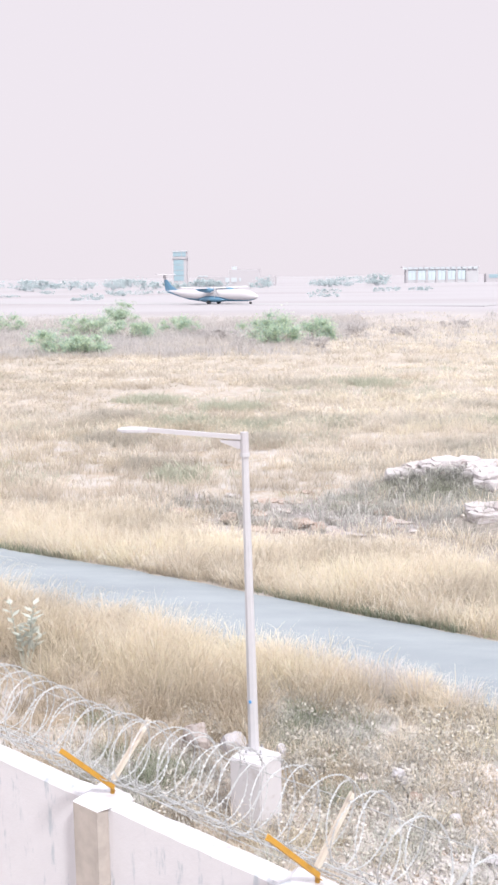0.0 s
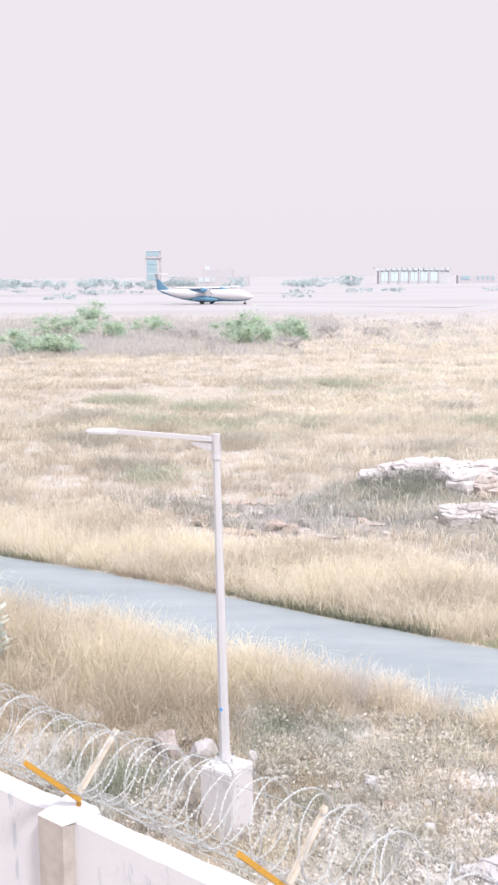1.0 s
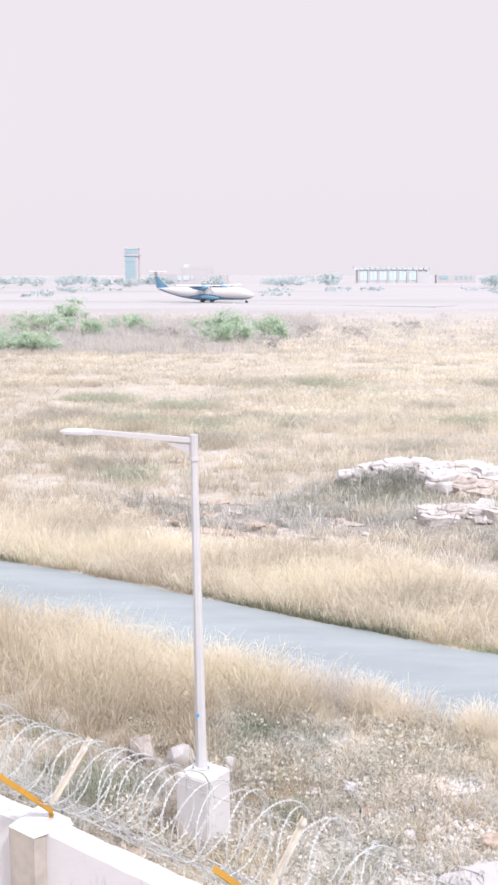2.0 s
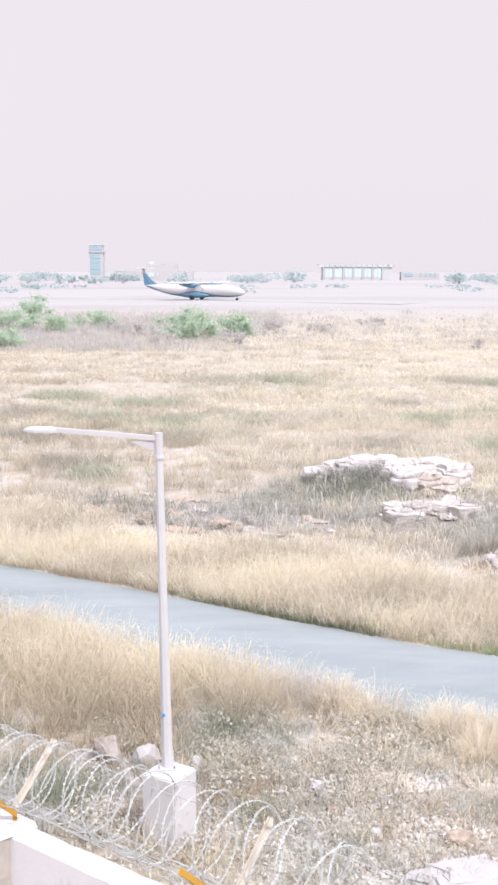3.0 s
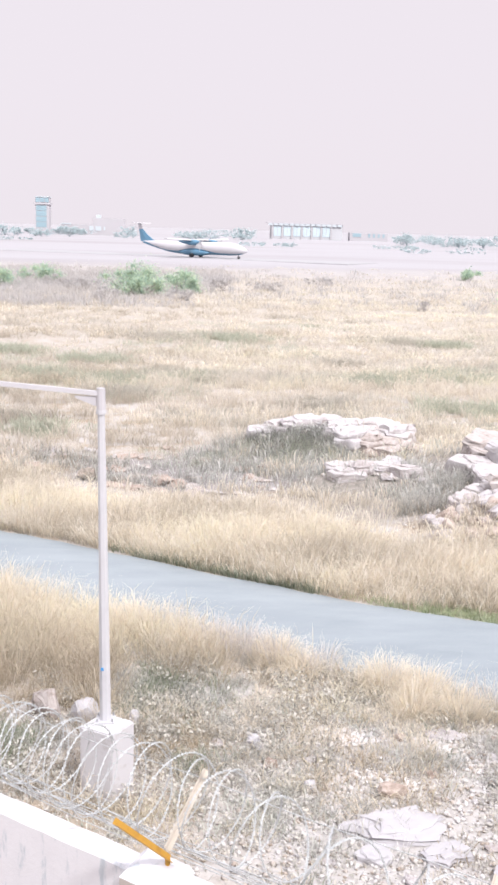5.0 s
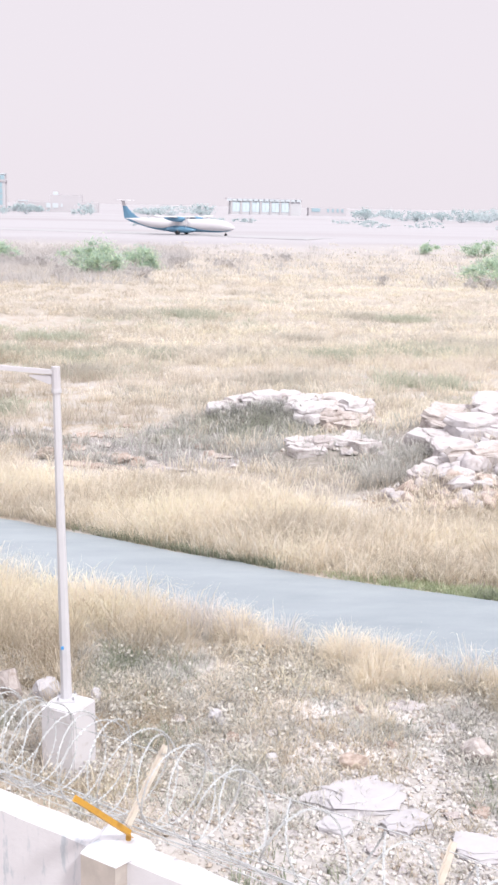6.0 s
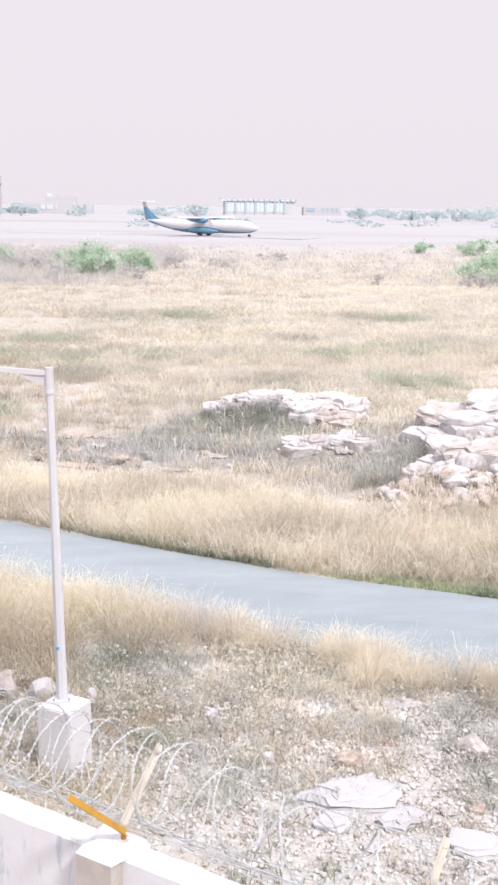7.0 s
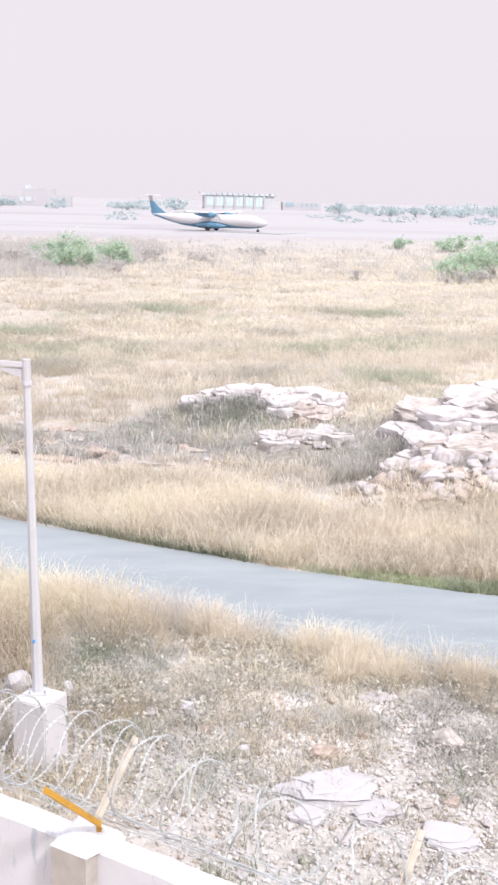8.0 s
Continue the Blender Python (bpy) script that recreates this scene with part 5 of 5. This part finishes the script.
def build_bushes():
    def bush(*a, **k):
        shrub("bush", *a, **k)

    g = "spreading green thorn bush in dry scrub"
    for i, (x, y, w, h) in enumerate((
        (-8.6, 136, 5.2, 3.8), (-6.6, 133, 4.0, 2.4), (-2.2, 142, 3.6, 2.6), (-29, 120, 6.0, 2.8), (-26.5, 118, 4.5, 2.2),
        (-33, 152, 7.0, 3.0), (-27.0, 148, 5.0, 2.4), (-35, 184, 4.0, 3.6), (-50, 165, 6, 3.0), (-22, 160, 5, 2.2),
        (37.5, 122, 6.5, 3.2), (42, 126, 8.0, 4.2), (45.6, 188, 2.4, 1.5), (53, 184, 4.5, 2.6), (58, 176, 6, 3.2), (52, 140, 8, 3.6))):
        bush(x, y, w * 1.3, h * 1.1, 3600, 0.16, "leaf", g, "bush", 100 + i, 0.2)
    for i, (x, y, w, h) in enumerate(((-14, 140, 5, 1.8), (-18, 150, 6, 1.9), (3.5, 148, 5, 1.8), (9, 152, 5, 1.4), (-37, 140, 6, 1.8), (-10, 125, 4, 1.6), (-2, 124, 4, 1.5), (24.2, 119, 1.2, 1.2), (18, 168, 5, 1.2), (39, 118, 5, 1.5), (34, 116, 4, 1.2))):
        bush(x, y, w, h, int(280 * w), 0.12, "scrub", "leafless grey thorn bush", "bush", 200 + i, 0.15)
    # the woolly-leaved shrub in the tall grass
    ob = thing("milkweed_shrub", (-6.0, 21.9, float(land(-6.0, 21.9))), "shrub with large pale woolly leaves in tall grass", "shrub")
    rng = np.random.default_rng(9)
    for k in range(7):
        top = Vector((rng.uniform(-0.32, 0.38), rng.uniform(-0.25, 0.25), rng.uniform(0.8, 1.55)))
        part("stem", rod((0, 0, -0.05), top, 0.018, 0.008, 6), M["leaf_pale"], ob)
        for j in range(9):
            p = top * (0.6 + 0.4 * j / 8)
            a = j * 2.4 + k
            d = Vector((math.cos(a), math.sin(a), 0.5)).normalized()
            side = d.cross(Vector((0, 0, 1))).normalized() * 0.075
            bm = bmesh.new()
            q = [bm.verts.new(c) for c in (p, p + d * 0.11 + side, p + d * 0.24 + Vector((0, 0, -0.01)), p + d * 0.11 - side)]
            m = bm.verts.new(p + d * 0.115 - Vector((0, 0, 0.015)))
            for a1, b1 in ((0, 1), (1, 2), (2, 3), (3, 0)):
                bm.faces.new((q[a1], q[b1], m))
            part("leaf", bm, M["leaf_pale"], ob)


def build_far_trees():
    r = random.Random(11)
    g = "distant tree with haze in its colours, beyond the airfield"
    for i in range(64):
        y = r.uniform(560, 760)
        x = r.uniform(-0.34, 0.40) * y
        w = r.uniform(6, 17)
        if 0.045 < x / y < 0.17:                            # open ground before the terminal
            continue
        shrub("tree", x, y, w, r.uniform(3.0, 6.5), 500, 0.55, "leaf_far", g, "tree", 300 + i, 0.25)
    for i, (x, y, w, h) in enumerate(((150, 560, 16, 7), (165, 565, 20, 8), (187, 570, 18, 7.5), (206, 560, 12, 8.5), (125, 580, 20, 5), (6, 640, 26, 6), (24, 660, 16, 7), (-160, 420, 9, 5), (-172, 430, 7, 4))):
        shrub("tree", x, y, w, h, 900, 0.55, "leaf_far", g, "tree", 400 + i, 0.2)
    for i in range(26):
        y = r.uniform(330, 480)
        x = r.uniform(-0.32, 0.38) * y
        shrub("bush", x, y, r.uniform(6, 15), r.uniform(0.9, 2.2), 420, 0.3, "leaf_far", "low bush on the airfield with haze in its colours", "bush", 500 + i, 0.1)


# ---- far buildings ----
def build_tower():
    t = thing("control_tower", (-97.0, 700, 1.0), "square white airport control tower with pale blue glass", "tower")
    part("shaft", box(-4.2, 4.2, -4.2, 4.2, -1, 18.0), M["front_wall"], t)
    for k in range(4):
        part("glazing", box(-3.6, 2.6, -4.35, -4.15, 4.5 + 3.3 * k, 7.5 + 3.3 * k), M["far_glass"], t, "pale blue glass panel")
    part("gallery", box(-4.8, 4.8, -4.8, 4.8, 18.0, 19.0), M["far_wall"], t)
    cab = part("cab", box(-4.1, 4.1, -4.1, 4.1, 19.0, 22.3), M["far_wall"], t)
    for k in range(3):
        part("window", box(-3.9 + 2.7 * k, -1.5 + 2.7 * k, -4.3, -4.05, 19.4, 22.0), M["far_glass"], cab)
    part("roof", box(-4.4, 4.4, -4.4, 4.4, 22.3, 22.8), M["far_grey"], t)


def build_terminal():
    t = thing("terminal_building", (72.6, 800, 1.5), "long white hangar-like terminal with pale blue glass bays", "building")
    part("wall", box(-24.5, 26, 0, 14, -1, 10.59), M["terminal_wall"], t)
    roof = part("roof", box(-27, 26.5, -0.9, 15, 10.6, 11.4), M["far_wall"], t)
    for k in range(14):
        x = -26.4 + 3.75 * k
        part("truss", box(x, x + 3.0, -1.1, -0.8, 9.3, 10.7), M["far_grey"], roof)
    for k in range(7):
        x = -23.4 + 6.9 * k
        part("column", box(x - 0.6, x + 0.6, -0.8, -0.1, -1, 10.59), M["far_wall"], t)
        if k < 6:
            w = part("window", box(x + 0.9, x + 6.0, -0.25, 0.05, 2.0, 8.8), M["terminal_glass"], t)
            part("mullion", box(x + 3.3, x + 3.6, -0.35, -0.2, 2.8, 8.4), M["far_wall"], w)
    a = thing("annexe_building", (117, 800, 1.5), "low white annexe with pale blue windows", "building")
    part("wall", box(-13, 14, 0, 10, -1, 5.6), M["far_wall"], a)
    part("window", box(-11, -5, -0.3, 0.05, 2.8, 5.2), M["far_glass"], a)
    for k in range(4):
        part("window", box(0 + 3.4 * k, 1.4 + 3.4 * k, -0.3, 0.05, 2.6, 5.0), M["far_glass"], a)
    b = thing("low_building", (-55, 720, 1.5), "low white airport building with small grey windows", "building")
    part("wall", box(-34, 16, 0, 12, -1, 6.2), M["far_wall"], b)
    part("upper_floor", box(-14, 6, 1, 10, 6.2, 10.5), M["far_wall"], b)
    for x, z, w, h in ((-16, 2.6, 2.6, 2.8), (-12.2, 2.6, 3.6, 2.8), (-7, 3.0, 1.0, 2.2), (-31, 2.0, 1.0, 3.4), (-33.2, 6.3, 6, 0.7)):
        part("window", box(x, x + w, -0.3, 0.05, z, z + h), M["far_grey"], b)
    part("roof_tank", box(-12, -9, 3, 6, 10.5, 12.5), M["far_grey"], b)


# ---- the airliner ----
def build_aircraft():
    p = thing("turboprop_airliner", (-10, 258, 1.55), "white twin turboprop airliner with blue belly and fin, taxiing", "aeroplane")
    prof = ((12.9, 1.72, 0.05), (12.6, 1.74, 0.38), (12.0, 1.80, 0.72), (11.0, 1.92, 1.05), (9.8, 2.02, 1.28), (8.5, 2.05, 1.38), (3, 2.05, 1.40), (-4.0, 2.05, 1.40),
            (-7.0, 2.22, 1.22), (-10.0, 2.55, 0.88), (-12.5, 2.85, 0.52), (-14.2, 3.05, 0.20), (-14.5, 3.08, 0.05))
    xs, zc, rr = (np.array([q[i] for q in prof][::-1]) for i in range(3))

    def ring(x, grow=1.0, a0=0.0, a1=math.tau, n=28, shut=True):
        c, r = float(np.interp(x, xs, zc)), float(np.interp(x, xs, rr)) * grow
        k = n if shut else n - 1
        return [(x, r * math.sin(a0 + (a1 - a0) * i / k), c - r * math.cos(a0 + (a1 - a0) * i / k)) for i in range(n)]

    part("fuselage", loft([ring(q[0]) for q in prof]), M["white_paint"], p, smooth=True)
    # blue of the belly, a shell over the lower hull that sweeps up into the tail
    bx = np.array([-14.4, -13.5, -12, -10.7, -9, -7.5, -4.3, -2.5, -1.0, 1.2, 3.0, 5.0, 6.6, 9, 10.7, 12.0])
    bz = np.array([3.3, 3.15, 2.75, 2.25, 1.75, 1.45, 1.25, 1.6, 1.95, 1.95, 1.65, 1.25, 1.08, 1.0, 1.02, 1.2])
    rings = []
    for x in np.linspace(-14.4, 12.0, 60):
        c, r = float(np.interp(x, xs, zc)), float(np.interp(x, xs, rr)) * 1.012 + 0.004
        h = float(np.clip((c - np.interp(x, bx, bz)) / r, -0.98, 0.98))
        a = math.acos(h)
        rings.append([(x, r * math.sin(-a + 2 * a * i / 15), c - r * math.cos(-a + 2 * a * i / 15)) for i in range(16)])
    part("belly", loft(rings, closed=False), M["blue_paint"], p, "blue painted belly", smooth=True)
    for side in (-1, 1):
        fair = [[(x, side * (1.15 + w * math.sin(a)), 1.05 + h * math.cos(a)) for a in np.linspace(0, math.tau, 12, endpoint=False)]
                for x, w, h in ((-3.6, 0.05, 0.1), (-2.5, 0.55, 0.5), (-0.8, 0.85, 0.66), (1.0, 0.85, 0.66), (2.6, 0.5, 0.46), (4.0, 0.05, 0.1))]
        part("gear_fairing", loft(fair), M["blue_paint"], p, "blue undercarriage fairing", smooth=True)
    fin = loft([[(x0, 0.10 * t, z), ((x0 + x1) / 2, 0.16 * t, z), (x1, 0.03 * t, z), ((x0 + x1) / 2, -0.16 * t, z), (x0, -0.10 * t, z)]
                for x0, x1, z, t in ((-9.6, -14.6, 3.05, 1), (-11.4, -14.9, 3.6, 1), (-12.9, -15.0, 4.6, 0.9), (-14.2, -15.25, 5.9, 0.75))])
    part("fin", fin, M["blue_paint"], p, "blue tail fin")
    tip = loft([[(x0, 0.07, z), (x1, 0.02, z), (x1, -0.02, z), (x0, -0.07, z)] for x0, x1, z in ((-14.2, -15.25, 5.9), (-14.7, -15.5, 6.9), (-14.5, -15.6, 7.1))])
    part("fin_tip", tip, M["white_paint"], p)

    def flat_wing(stations, th):
        return loft([[(x0, y, z), ((x0 + x1) / 2 + 0.3, y, z + th), (x1, y, z), ((x0 + x1) / 2, y, z - th * 0.4)] for y, x0, x1, z in stations])

    part("tailplane", flat_wing(((-3.65, -14.2, -15.4, 7.15), (0, -13.5, -15.5, 7.1), (3.65, -14.2, -15.4, 7.15)), 0.12), M["white_paint"], p)
    part("wing", flat_wing(((-13.5, 1.0, -0.6, 3.95), (-4.8, 1.6, -1.0, 3.75), (4.8, 1.6, -1.0, 3.75), (13.5, 1.0, -0.6, 3.95)), 0.24), M["white_paint"], p)
    for side in (-1, 1):
        y = side * 4.05
        nac = [[(x, y + w * math.sin(a), z + h * math.cos(a)) for a in np.linspace(0, math.tau, 14, endpoint=False)]
               for x, w, h, z in ((-2.3, 0.05, 0.08, 3.5), (-1.2, 0.4, 0.38, 3.45), (0.4, 0.55, 0.6, 3.38), (2.0, 0.55, 0.6, 3.3), (2.9, 0.42, 0.42, 3.3), (3.15, 0.30, 0.30, 3.32))]
        n = part("engine_nacelle", loft(nac), M["blue_paint"], p, "blue engine nacelle", smooth=True)
        part("spinner", rod((3.15, y, 3.32), (3.7, y, 3.32), 0.26, 0.05, 12), M["white_paint"], n)
        for k in range(6):
            a = math.tau * k / 6 + 0.3
            d = Vector((0, math.cos(a), math.sin(a)))
            e = Vector((0.35, -math.sin(a), math.cos(a))).normalized() * 0.12
            o = Vector((3.38, y, 3.32))
            part("blade", loft([[o + d * q + e * w, o + d * q + Vector((0.03, 0, 0)), o + d * q - e * w] for q, w in ((0.2, 0.6), (1.0, 1.1), (1.9, 0.6))]), M["steel"], n)
    for gx, gy, r, w in ((0.0, -2.05, 0.43, 0.26), (0.0, 2.05, 0.43, 0.26), (10.77, 0, 0.26, 0.16)):
        leg = part("undercarriage_leg", rod((gx, gy * 0.9, 1.3), (gx, gy, r), 0.09, 0.07, 8), M["steel"], p)
        for s in (-1, 1):
            part("wheel", rod((gx, gy + s * w * 0.7, r), (gx, gy + s * w * 1.6, r), r, r * 0.96, 16), M["tyre"], leg)
    return p


def motions():
    """The airliner taxies along the strip, picking up speed."""
    a, d = Vector((-28.9, 270.5, 1.55)), Vector((0.868, -0.497, 0))
    eye = Vector((0.6, 0.3, 0))
    rows = []
    for t, az in ((0, -6.3), (0.5, -5.85), (1.0, -5.27), (2.5, -3.59), (3.0, -2.95), (3.5, -2.33), (4.0, -1.7), (4.5, -1.02), (6.0, 1.03), (6.5, 1.72), (7.0, 2.42), (7.5, 3.15), (8.0, 3.85)):
        w = Vector((math.sin(radians(az)), math.cos(radians(az)), 0))
        o = a - eye
        k = (o.y * w.x - o.x * w.y) / (d.x * w.y - d.y * w.x)
        rows.append((t, pose(*(a + d * k), 0, 0, math.degrees(math.atan2(d.y, d.x)))))
    walk(airliner, rows)


build_ground()
build_road()
build_taxiway()
build_wall()
build_brackets()
build_wire()
build_lamp()
airliner = build_aircraft()
build_tower()
build_terminal()
build_rocks()
build_gravel()
build_litter()
build_dry_weeds()
build_bushes()
build_far_trees()
build_grass()
motions()
